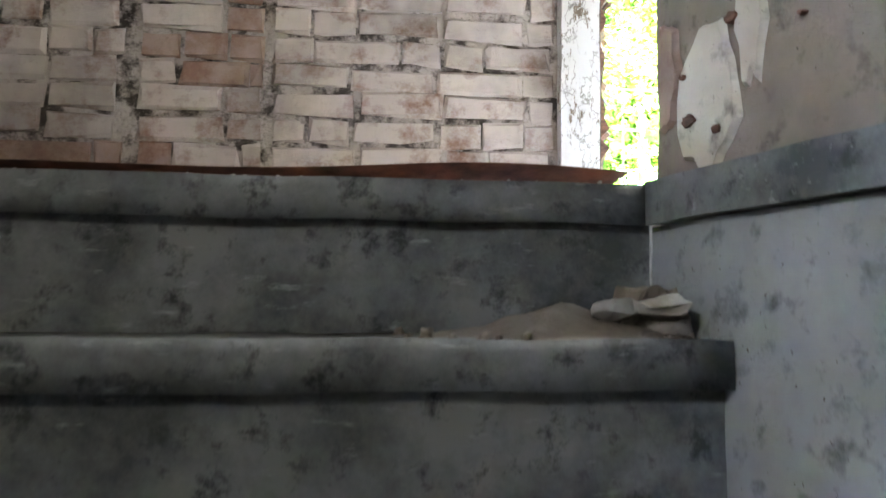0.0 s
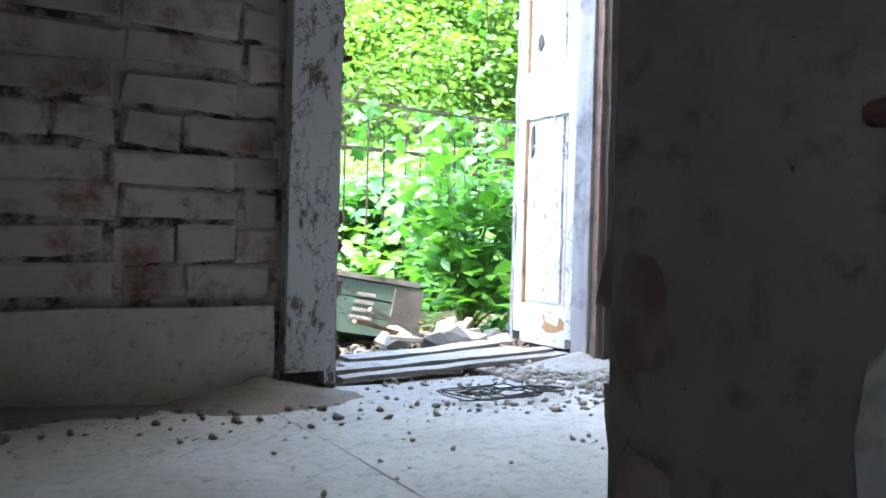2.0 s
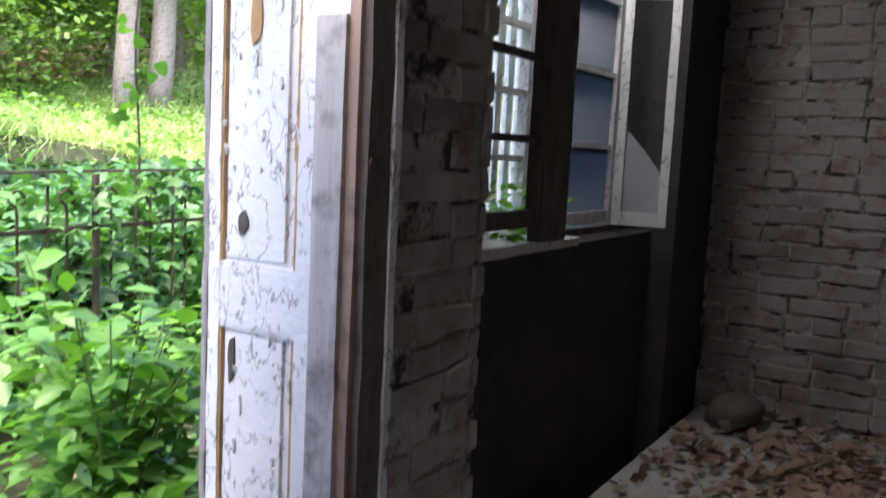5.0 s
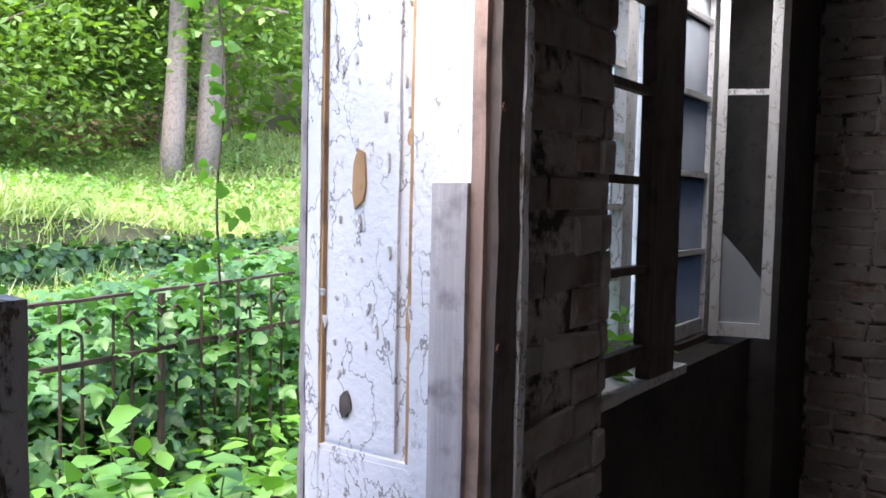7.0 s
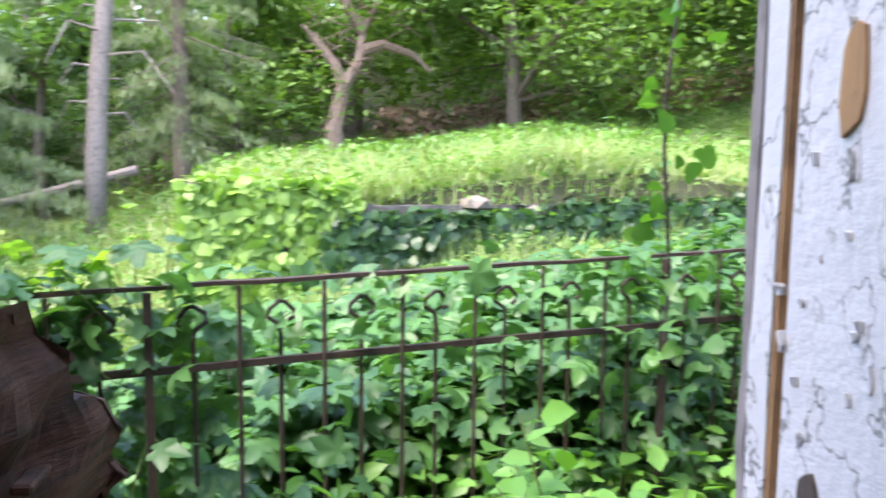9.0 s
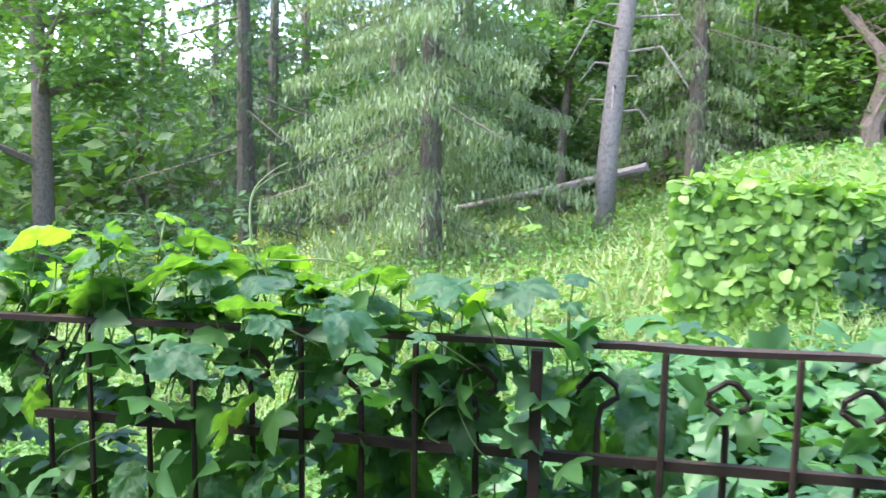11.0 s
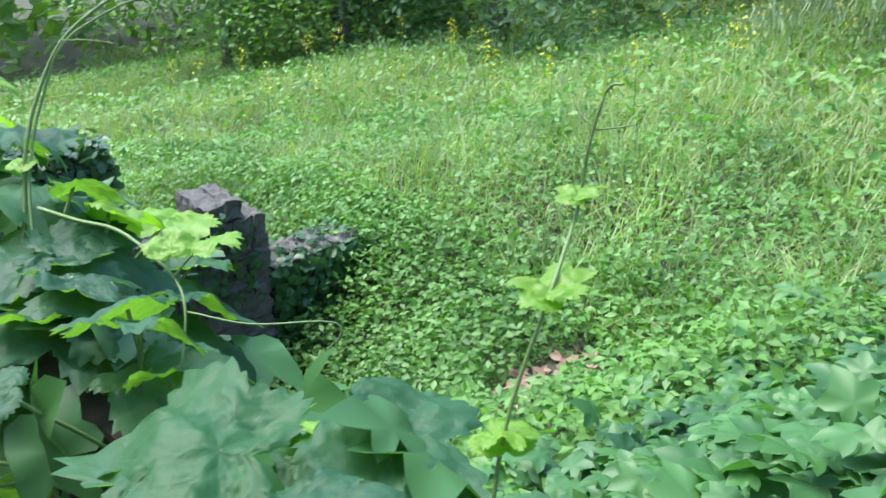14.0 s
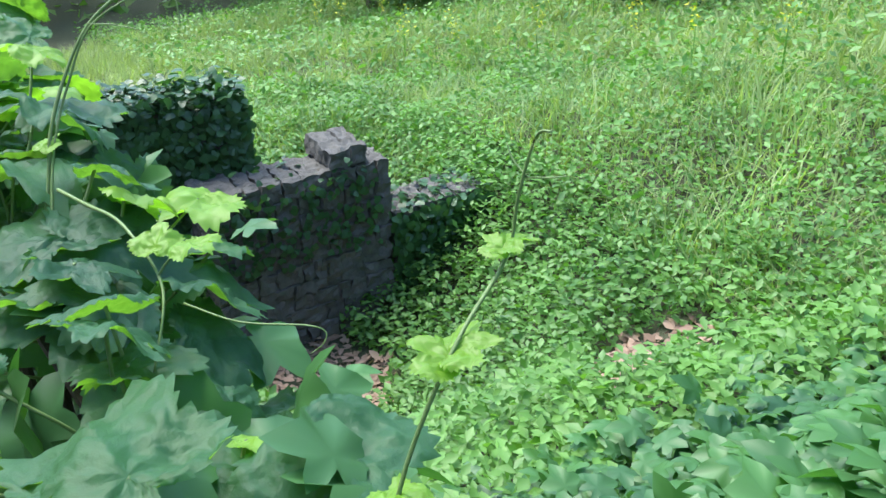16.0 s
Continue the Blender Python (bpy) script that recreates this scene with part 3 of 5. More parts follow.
def upright(name, x0, x1, y0, y1, z0, z1, material, parent, label="", cell=0.04, amp=0.004, seed=0.0):
    bm = rough_box(x0, x1, y0, y1, z0, z1, cell, amp, 0, seed)
    bmesh.ops.translate(bm, verts=bm.verts, vec=-parent.location)
    return part(name, bm, material, parent, label)


upright("casing", 0.566, 0.655, 1.868, 1.915, 0.05, 1.25, M_PAINT_OLD, frame_l, "flaking white casing board", 0.03, 0.004, 1)
upright("moulding", 0.657, 0.684, 1.876, 1.915, 0.02, 1.26, M_PAINT_OLD, frame_l, "flaking moulding strip", 0.03, 0.004, 2)
upright("jamb", 0.672, 0.7, 1.916, 2.02, 0.0, 1.24, M_JAMB, frame_l, "dark bare jamb", 0.05, 0.003, 3)
upright("lining", 0.57, 0.67, 1.917, 2.33, 0.0, 1.2, M_JAMB, frame_l)

rotten = thing("door_1", "rotten dark left door leaf broken off at chest height", "door", "", "structure", (0.77, 2.1, 0))
bm = rough_box(0.7, 0.745, 2.03, 2.44, 0.03, 1.235, 0.011, 0.004, 0, 5, 30)
for v in bm.verts:
    k = (v.co.y - 1.975) / 0.425
    top = 1.235 - 0.06 * k - 0.32 * max(0, k - 0.45) ** 1.4 * 2.2 + 0.02 * noise.noise(v.co * 22)
    if v.co.z > top:
        v.co.z = top - 0.01 * random.random()
    if v.co.x > 0.72:
        v.co.x += 0.03 * noise.noise(Vector((v.co.y * 5, v.co.z * 42, 1))) + 0.02 * noise.noise(Vector((v.co.y * 18, v.co.z * 20, 4)))
    v.co.y += 0.03 * noise.noise(Vector((1, 2, v.co.z * 45))) * max(0, k)
    v.co.x += 0.27 * (v.co.y - 2.03)
bmesh.ops.translate(bm, verts=bm.verts, vec=-rotten.location)
part("leaf", bm, M_ROT, rotten, "layered rotten wood eaten away at the top")
for k in range(26):
    y, z = 2.08 + 0.3 * random.random(), 0.75 + 0.4 * random.random()
    if z > 1.16 - 1.1 * max(0, y - 2.15):
        continue
    bm = bm_box(0, 0.014, -0.05 - 0.05 * random.random(), 0.06, 0, 0.006 + 0.006 * random.random(), 0.002,
                None, pose(0.735 + 0.27 * (y - 2.03) - rotten.location.x, y - rotten.location.y, z, random.uniform(-14, 4), random.uniform(-8, 8), 0))
    part("splinter", bm, M_ROT, rotten)

LX = 1.497  # face of the right leaf
leaf = thing("door_2", "open white panelled door leaf with cracked peeling paint", "door", "", "structure", (LX, 2.15, 0))
upright("stile", LX, LX + 0.04, 1.975, 2.098, 0.06, 2.06, M_PAINT, leaf, "", 0.05, 0.002, 1)
upright("stile", LX, LX + 0.04, 2.318, 2.352, 0.06, 2.06, M_PAINT, leaf, "", 0.05, 0.003, 2)
for z0, z1 in ((0.03, 0.14), (0.735, 0.86), (1.98, 2.06)):
    upright("rail", LX + 0.0015, LX + 0.039, 2.095, 2.321, z0, z1, M_PAINT, leaf, "", 0.05, 0.002, z0)
for z0, z1 in ((0.14, 0.735), (0.86, 1.98)):
    upright("panel", LX + 0.014, LX + 0.028, 2.1, 2.318, z0, z1, M_PAINT, leaf, "", 0.05, 0.0015, z0)
    upright("raised_field", LX + 0.006, LX + 0.02, 2.135, 2.302, z0 + 0.022, z1 - 0.022, M_PAINT, leaf, "raised panel field, paint lifting", 0.04, 0.0015, z0)
    for y0, y1 in ((2.099, 2.107), (2.312, 2.319)):
        upright("moulding", LX + 0.003, LX + 0.02, y0, y1, z0, z1, M_OCHRE, leaf, "moulding worn to ochre wood", 0.06, 0.001, y0)
    for zz in (z0, z1 - 0.01):
        upright("moulding", LX + 0.003, LX + 0.02, 2.1, 2.318, zz, zz + 0.01, M_PAINT, leaf, "", 0.05, 0.001, zz)
upright("edge_strip", LX - 0.001, LX + 0.045, 2.352, 2.368, 0.03, 2.06, M_BATTEN, leaf, "ragged outer edge of bare wood", 0.02, 0.006, 9)
upright("batten", LX - 0.02, LX + 0.001, 1.972, 2.043, 0.015, 1.374, M_BATTEN_PALE, leaf, "weathered grey wooden batten nailed to the leaf", 0.03, 0.002, 4)
upright("lock_edge", LX - 0.01, LX + 0.04, 1.945, 1.971, 0.01, 2.06, M_EDGE, leaf, "bare reddish edge of the leaf", 0.05, 0.002, 6)


def flake(y, z, w, h, material, name, lift=0.0, lab=""):
    """An uneven thin piece of paint, or of bare wood, on the leaf's face."""
    bm = bmesh.new()
    n = 11
    front, back = [], []
    for i in range(n):
        a = -2 * math.pi * i / n
        r = 0.75 + 0.45 * random.random()
        p = (y + math.cos(a) * w * r / 2, z + math.sin(a) * h * r / 2)
        front.append(bm.verts.new((-0.005 - lift * max(0, math.sin(a)) - lift * 0.3 * random.random(), *p)))
        back.append(bm.verts.new((0.002, *p)))
    bm.faces.new(front)
    for i in range(n):
        bm.faces.new((front[i], back[i], back[(i + 1) % n], front[(i + 1) % n]))
    bmesh.ops.translate(bm, verts=bm.verts, vec=(LX - leaf.location.x + 0.006, -leaf.location.y, 0))
    return part(name, bm, material, leaf, lab)


flake(2.225, 1.385, 0.036, 0.115, M_OCHRE, "bare_patch", 0, "patch of bare ochre wood")
flake(2.105, 1.455, 0.018, 0.03, M_OCHRE, "bare_patch")
flake(2.103, 1.12, 0.014, 0.075, M_OCHRE, "bare_patch")
flake(2.25, 0.955, 0.028, 0.05, M_JAMB, "hole", 0, "dark hole with a lifted paint edge")
flake(2.28, 0.66, 0.02, 0.11, M_JAMB, "hole")
flake(2.15, 0.1, 0.12, 0.06, M_OCHRE, "bare_patch")
for k in range(150):
    y, z = random.uniform(1.99, 2.33), random.uniform(0.1, 2.0)
    if y < 2.06 and z < 1.37:
        continue
    w = random.uniform(0.003, 0.008)
    if random.random() < 0.6:
        flake(y, z, w, w * random.uniform(2, 6), M_PAINT, "paint_flake", random.uniform(0.001, 0.005))

frame_r = thing("door_frame", "dark brown right door jamb with a pale outer strip", "door frame", "", "structure", (1.54, 1.93, 0))
upright("jamb", 1.5, 1.572, 1.925, 1.95, 0.0, 2.1, M_JAMB, frame_r, "", 0.04, 0.003, 1)
upright("jamb_back", 1.545, 1.598, 1.952, 2.33, 0.0, 2.1, M_JAMB, frame_r, "", 0.08, 0.003, 2)
upright("outer_strip", 1.575, 1.598, 1.92, 1.95, 0.0, 2.1, M_PAINT_OLD, frame_r, "pale flaking strip", 0.03, 0.004, 3)
for z in (0.22, 0.55, 1.1, 1.5):
    part("nail_hole", bm_tube([(-0.03, -0.0085, z), (-0.03, -0.004, z)], 0.008, 7), M_ROT, frame_r)

# ---- the window ----
win = thing("window_1", "old double window with white peeling casements hanging open", "window", "", "structure", (3.0, 2.2, 0.8))
W0, W1, WZ1 = 2.3, 3.62, 2.25
part("window_sill", rough_box(2.05 - 3, 2.8 - 3, -0.17, 0.13, 0.041, 0.068, 0.06, 0.004), M_PAINT_WIN, win, "worn white sill with weeds on it")
part("window_sill", rough_box(2.803 - 3, 3.6 - 3, -0.03, 0.13, 0.041, 0.066, 0.06, 0.004), M_JAMB, win, "dark bare sill board")
for x0, x1 in ((W0, W0 + 0.06), (W1 - 0.06, W1)):
    part("window_frame", rough_box(x0 - 3, x1 - 3, 0.02, 0.13, 0.07, WZ1 - 0.8, 0.08, 0.003), M_PAINT_WIN, win)
part("window_frame", rough_box(W0 + 0.06 - 3, W1 - 0.06 - 3, 0.02, 0.13, WZ1 - 0.87, WZ1 - 0.8, 0.08, 0.003), M_PAINT_WIN, win)


def casement(m, width, height, bars, material, label, broken=False, glass=True, stile=0.045, first=0.0):
    """A window wing: its hinge side at x = 0, its foot at z = 0."""
    wing = thing("casement", label, "")
    wing.parent = win
    wing.matrix_basis = Matrix.Translation((-3.0, -2.2, -0.8)) @ m
    del wing["label"]
    for x0 in (0, width - stile):
        part("stile", rough_box(x0, x0 + stile, -0.018, 0.018, 0, height, 0.08, 0.002, 0, x0), material, wing)
    zs = [0] + [height * (k + 1) / (bars + 1) + 0.01 for k in range(bars)] + [height - 0.05]
    if first:
        zs = [0, first, height - 0.05]
    for k, z in enumerate(zs):
        hgt = 0.05 if k in (0, len(zs) - 1) else 0.02
        part("bar", rough_box(stile + 0.001, width - stile - 0.001, -0.014, 0.014, z, z + hgt, 0.06, 0.002, 0, z), material, wing)
    if glass:
        for k in range(len(zs) - 1):
            z0, z1 = zs[k] + 0.018, zs[k + 1] + 0.004
            bm = bmesh.new()
            pts = [(stile, z0), (width - stile, z0), (width - stile, z1), (stile, z1)]
            if broken and k == 0:
                pts = [(stile, z0), (width - stile, z0), (width - stile, z0 + 0.19), (width * 0.55, z0 + 0.27), (stile, z0 + 0.36)]
            elif broken:
                continue
            bm.faces.new([bm.verts.new((x, 0.001, z)) for x, z in pts])
            bmesh.ops.solidify(bm, geom=bm.faces[:], thickness=0.003)
            p = part("pane", bm, M_GLASS, wing, "broken dusty pane" if broken else "")
            p.visible_shadow = False
    return wing


# inner casement seen against the daylight: its shade is put in as dark wood
casement(pose(2.06, 2.045, 0.92), 0.42, 1.4, 5, M_JAMB, "x", glass=False, stile=0.03)
part("mullion", rough_box(-0.52, -0.33, -0.175, -0.135, 0.07, 1.44, 0.08, 0.003), M_JAMB, win, "dark centre post")
casement(pose(2.37, 2.27, 0.875), 0.5, 1.32, 5, M_PAINT_WIN, "x", glass=False, stile=0.07)
casement(pose(2.9, 2.2, 0.875), 0.58, 1.4, 4, M_PAINT_WIN, "x")
casement(pose(3.385, 2.148, 0.872, 0, 0, -73), 0.21, 1.32, 1, M_PAINT_WIN, "x", broken=True, stile=0.034, first=0.87)
# upright slats fixed outside the window
slats = thing("window_grille", "white upright slats fixed outside the window", "grille", "", "", (3.0, 2.335, 0.8))
for i in range(12):
    part("slat", rough_box(-0.52 + i * 0.082, -0.52 + i * 0.082 + 0.04, 0.0, 0.018, -0.02, 1.5, 0.12, 0.002, 0, i), M_PAINT_WIN, slats)
for z in (0.06, 1.3):
    part("rail", bm_box(-0.6, 0.66, 0.0185, 0.04, z, z + 0.05, 0.003), M_PAINT_WIN, slats)

# ---- things on the floor ----
def chips(name, n, x0, x1, y0, y1, s0, s1, material, label, z=0.0, centre=None, spread=0.1):
    bm = bm_rock((1, 0.8, 0.6), 3, 0.5)
    bmesh.ops.triangulate(bm, faces=bm.faces[:])
    tv = [v.co[:] for v in bm.verts]
    tf = [[v.index for v in f.verts] for f in bm.faces]
    bm.free()
    if centre:
        p = np.stack([RNG.normal(centre[0], spread, n), RNG.normal(centre[1], spread * 0.7, n)], -1)
        p[:, 0], p[:, 1] = np.clip(p[:, 0], x0, x1), np.clip(p[:, 1], y0, y1)
    else:
        p = np.stack([RNG.uniform(x0, x1, n), RNG.uniform(y0, y1, n)], -1)
    s = s0 + (s1 - s0) * RNG.random(n) ** 3
    pos = np.column_stack([p, z + s * 0.25])
    return soup(name, tv, tf, pos, turns(n, 0, 40), s, material, None, label, "rubble")


chips("rubble", 3600, 1.15, 2.1, 1.6, 2.3, 0.0015, 0.019, M_RUBBLE, "grey mortar rubble heaped at the door jamb", 0, (1.5, 1.92), 0.2)
chips("rubble", 500, 0.75, 1.5, 1.5, 2.2, 0.002, 0.012, M_RUBBLE, "scattered crumbs of mortar on the floor", 0)
chips("rubble", 700, 0.36, 3.4, 0.3, 1.9, 0.001, 0.009, M_RUBBLE, "fine grit scattered over the concrete floor", 0)
chips("rubble", 260, -1.0, 0.72, 1.55, 1.86, 0.002, 0.014, M_DUST, "brown crumbs along the skirting", 0)
chips("rubble", 160, 0.0, 0.36, 0.46, 0.6, 0.002, 0.011, M_DUST, "rubble lying on the stair tread", -0.2)
chips("rubble", 260, -1.0, 0.3, 0.62, 0.8, 0.001, 0.006, M_RUBBLE, "grit on the landing edge", 0)


def drift(name, cx, cy, rx, ry, h, material, label, seed, z=0.0):
    bm = bmesh.new()
    n, k = 28, 9
    rows = []
    for i in range(k):
        r = i / (k - 1)
        rows.append([bm.verts.new((cx + math.cos(a) * rx * r, cy + math.sin(a) * ry * r,
                                   z - 0.004 + h * (1 - r) ** 1.3 * (0.9 + 0.5 * noise.noise(Vector((math.cos(a) * r * 3, math.sin(a) * r * 3, seed))))
                                   + 0.004 * noise.noise(Vector((a * 9, r * 14, seed))) * (r < 0.95)))
                     for a in [2 * math.pi * j / n for j in range(n)]])
    for a, b in zip(rows, rows[1:]):
        for j in range(n):
            bm.faces.new((a[j], b[j], b[(j + 1) % n], a[(j + 1) % n]))
    return tagged(part(name, bm, material, None, "", True), label, "dust heap", "", "stuff")


drift("dust_heap", 0.52, 1.86, 0.24, 0.16, 0.06, M_DUST, "drift of brown dust against jamb and skirting", 1)
drift("dust_heap", -0.15, 1.87, 0.6, 0.13, 0.03, M_DUST, "low drift of brown dust along the skirting", 2)
drift("rubble_heap", 1.5, 1.98, 0.35, 0.22, 0.05, M_RUBBLE, "low heap of grey mortar rubble by the door", 3)
drift("rubble_heap", 0.2, 0.53, 0.2, 0.075, 0.05, M_DUST, "heap of plaster crumbs on the stair tread", 4, -0.2)

scrap = thing("plaster_shard", "curled shard of broken plaster lying on the stair", "debris", "", "", (0.3, 0.52, -0.195))
part("shard", rough_box(-0.06, 0.04, -0.035, 0.035, 0.022, 0.036, 0.012, 0.02, 0, 2, 24), M_RUBBLE, scrap)
part("shard_edge", rough_box(-0.035, 0.045, -0.01, 0.02, 0.0, 0.05, 0.012, 0.024, 0, 4, 26), M_DUST, scrap)

mat_edge = thing("floor_sheet", "dark curled edge of old floor covering at the stair head", "floor covering", "", "", (-0.2, 0.63, 0))
bm = bmesh.new()
cols = []
for i in range(36):
    x = -0.75 + i * 0.036
    lift = 0.013 * math.exp(-((x - 0.33) / 0.22) ** 2) + 0.004
    cols.append([bm.verts.new((x, yy + 0.01 * math.sin(i * 0.35), lift * k + 0.002)) for yy, k in ((-0.03, 1), (0.0, 0.7), (0.05, 0.2))])
for a, b in zip(cols, cols[1:]):
    for j in range(2):
        bm.faces.new((a[j], b[j], b[j + 1], a[j + 1]))
bmesh.ops.solidify(bm, geom=bm.faces[:], thickness=0.003)
part("sheet", bm, M_ROT, mat_edge)

block = thing("brick_block", "broken brick with white plaster on top lying by the jamb", "brick", "", "", (1.70, 1.83, 0))
part("brick", rough_box(-0.085, 0.085, -0.05, 0.05, 0.0, 0.075, 0.03, 0.009, 0, 1), M_BRICK_RED, block, "red broken brick")
part("plaster", rough_box(-0.08, 0.08, -0.053, 0.045, 0.072, 0.112, 0.02, 0.01, 0, 2), M_SKIRT, block, "white plaster crust")
for i, (x, y, s) in enumerate(((1.81, 1.79, 0.025), (1.86, 1.76, 0.018), (1.45, 1.78, 0.02), (1.3, 1.83, 0.017))):
    tagged(part("stone", bm_rock((s * 1.3, s, s * 0.7), i), M_RUBBLE), "small grey lump of mortar on the floor", "stone").location = (x, y, s * 0.5)
tile = tagged(part("slab_piece", rough_box(-0.08, 0.08, -0.03, 0.03, 0, 0.02, 0.03, 0.005), M_RUBBLE), "flat grey piece of slab among rubble", "debris")
tile.matrix_basis = pose(1.52, 1.72, 0.004, 0, 0, -25)

for i, (a, b, w) in enumerate((((0.745, 2.00), (1.45, 2.03), 0.03), ((0.75, 2.07), (1.44, 2.09), 0.035), ((0.82, 2.15), (1.4, 2.16), 0.045), ((0.86, 2.25), (1.36, 2.25), 0.05))):
    d = Vector(b) - Vector(a)
    bm = rough_box(0, d.length, -w, w * 0.6, 0, 0.012, 0.06, 0.004, 0, i)
    for v in bm.verts:
        v.co.z += 0.02 * (v.co.x / d.length) ** 2 + 0.006 * (i % 2)
        v.co.y += 0.03 * math.sin(v.co.x * 4)
    ob = tagged(part("lath", bm, M_LATH), "thin pale wooden lath lying across the threshold", "lath", "laths on the threshold")
    ob.matrix_basis = pose(a[0], a[1], 0.0, 0, 0, math.degrees(math.atan2(d.y, d.x)))

for i, (x, y, ang, ln) in enumerate(((2.16, 1.70, -57, 0.26), (2.275, 1.49, -58, 0.75))):
    ob = tagged(part("plank", rough_box(0, ln, -0.022, 0.022, 0, 0.02, 0.06, 0.003, 0, i), M_PLANK), "split orange wooden plank on the floor", "plank", "planks")
    ob.matrix_basis = pose(x, y, 0.002, 0, 0, ang)

coil = thing("wire_tangle", "tangle of thin dark wire lying on the concrete", "wire", "", "", (0.985, 1.655, 0.012))
for k in range(5):
    pts, r = [], 0.04 + 0.016 * k
    for i in range(22):
        a = i * 0.3 + k * 1.3
        pts.append((math.cos(a) * (r + 0.02) * 1.15 + 0.025 * math.sin(3.7 * a + k), math.sin(a) * r * 0.6 + 0.015 * math.sin(5 * a + 2 * k), 0.006 + 0.006 * math.sin(a * 2 + k)))
    part("strand", bm_tube(pts, 0.0016, 5), M_WIRE, coil)
for k in range(14):
    a = k * 0.77
    p = Vector((math.cos(a) * 0.11, math.sin(a) * 0.06, 0.006))
    part("barb", bm_tube([p, p + Vector((random.uniform(-0.03, 0.03), random.uniform(-0.03, 0.03), 0.012))], 0.0016, 4), M_WIRE, coil)

# green wooden box outside, sunk at one end
crate = thing("wooden_box", "green painted wooden box with pale stencilled marks, rotten at one end", "box")
crate.matrix_basis = pose(1.03, 2.84, 0.02, -6, 9, -6)
CW, CD, CH = 0.6, 0.32, 0.18
for y in (-CD / 2, CD / 2 - 0.016):
    for k in range(3):
        part("board", rough_box(-CW / 2, CW / 2 - 0.03 * (k % 2), y, y + 0.016, 0.002 + k * 0.06, 0.058 + k * 0.06, 0.05, 0.003, 0, k), M_CRATE, crate)
for k in range(4):
    part("mark", bm_box(0.045 + 0.006 * k, 0.125 + 0.004 * (k % 2), -CD / 2 - 0.004, -CD / 2 + 0.001, 0.047 + k * 0.026, 0.06 + k * 0.026, 0.002), M_SKIRT, crate, "pale illegible stencilled line")
for x in (-CW / 2, CW / 2 - 0.016):
    part("end_board", rough_box(x, x + 0.016, -CD / 2 + 0.017, CD / 2 - 0.017, 0.0, CH, 0.04, 0.005, 0, x), M_PLANK if x > 0 else M_CRATE, crate, "rotten brown end" if x > 0 else "")
part("corner_strip", rough_box(CW / 2 - 0.11, CW / 2 - 0.004, -CD / 2 - 0.01, -CD / 2 - 0.001, 0.0, CH - 0.01, 0.03, 0.006, 0, 3), M_DUST, crate, "muddy brown corner")
part("lid", rough_box(-CW / 2 - 0.008, CW / 2 - 0.02, -CD / 2 - 0.008, CD / 2, CH + 0.001, CH + 0.018, 0.05, 0.004, 0, 8), M_LATH, crate, "pale weathered lid")
part("bottom", bm_box(-CW / 2 + 0.017, CW / 2 - 0.017, -CD / 2 + 0.017, CD / 2 - 0.017, 0.002, 0.014), M_CRATE, crate)
for i in range(9):
    s = random.uniform(0.03, 0.06)
    tagged(part("stone", bm_rock((s * 1.4, s, s * 0.7), i + 9, 0.6), M_STONE if i % 2 else M_RUBBLE), "broken stone lying in debris outside the door", "stone", "stones outside the door").matrix_basis = pose(
        random.uniform(1.2, 1.5), random.uniform(2.3, 2.7), s * 0.3, random.uniform(0, 90), 0, random.uniform(0, 360))
for i in range(10):
    ob = tagged(part("wood_splinter", rough_box(0, random.uniform(0.1, 0.24), -0.012, 0.012, -0.006, 0.006, 0.04, 0.004, 0, i), M_LATH if i % 3 else M_PLANK),
                "splintered piece of pale wood outside the door", "wood", "wood splinters")
    ob.matrix_basis = pose(random.uniform(1.22, 1.4), random.uniform(2.3, 2.6), 0.02, 0, random.uniform(-35, 5), random.uniform(-70, 200))
chips("rubble", 1100, 0.8, 1.5, 2.2, 2.8, 0.003, 0.016, M_DUST, "broken stones and crumbs outside the door", -0.02)

# dark heap of leaves, paper and a sack at the end wall
ql, qf = leaf_simple(0.6)
n = 900
pos = np.column_stack([np.clip(RNG.normal(3.45, 0.4, n), 2.5, 4.1), np.clip(RNG.normal(1.35, 0.3, n), 0.4, 1.85), RNG.uniform(0.004, 0.04, n)])
soup("dry_leaves", ql, qf, pos, turns(n, 10, 30), RNG.uniform(0.03, 0.08, n), M_LITTER, None, "dry brown leaves and paper scraps on the floor", "dry leaves")
sack = thing("sack", "limp grey sack lying against the end wall", "sack", "", "", (3.93, 1.72, 0))
bm = bm_rock((0.16, 0.12, 0.07), 5, 0.4)
bmesh.ops.subdivide_edges(bm, edges=bm.edges[:], cuts=2, use_grid_fill=True, smooth=0.5)
for v in bm.verts:
    v.co += noise.noise_vector(v.co * 25) * 0.008
    v.co.z = max(v.co.z + 0.065, 0.0)
part("body", bm, M_SACK, sack, "", True)
part("knot", bm_rock((0.04, 0.03, 0.03), 2), M_SACK, sack).location = (-0.17, 0, 0.04)

# ---- outside: ground ----
def fence_y(x):
    return 3.563 + 0.141 * x


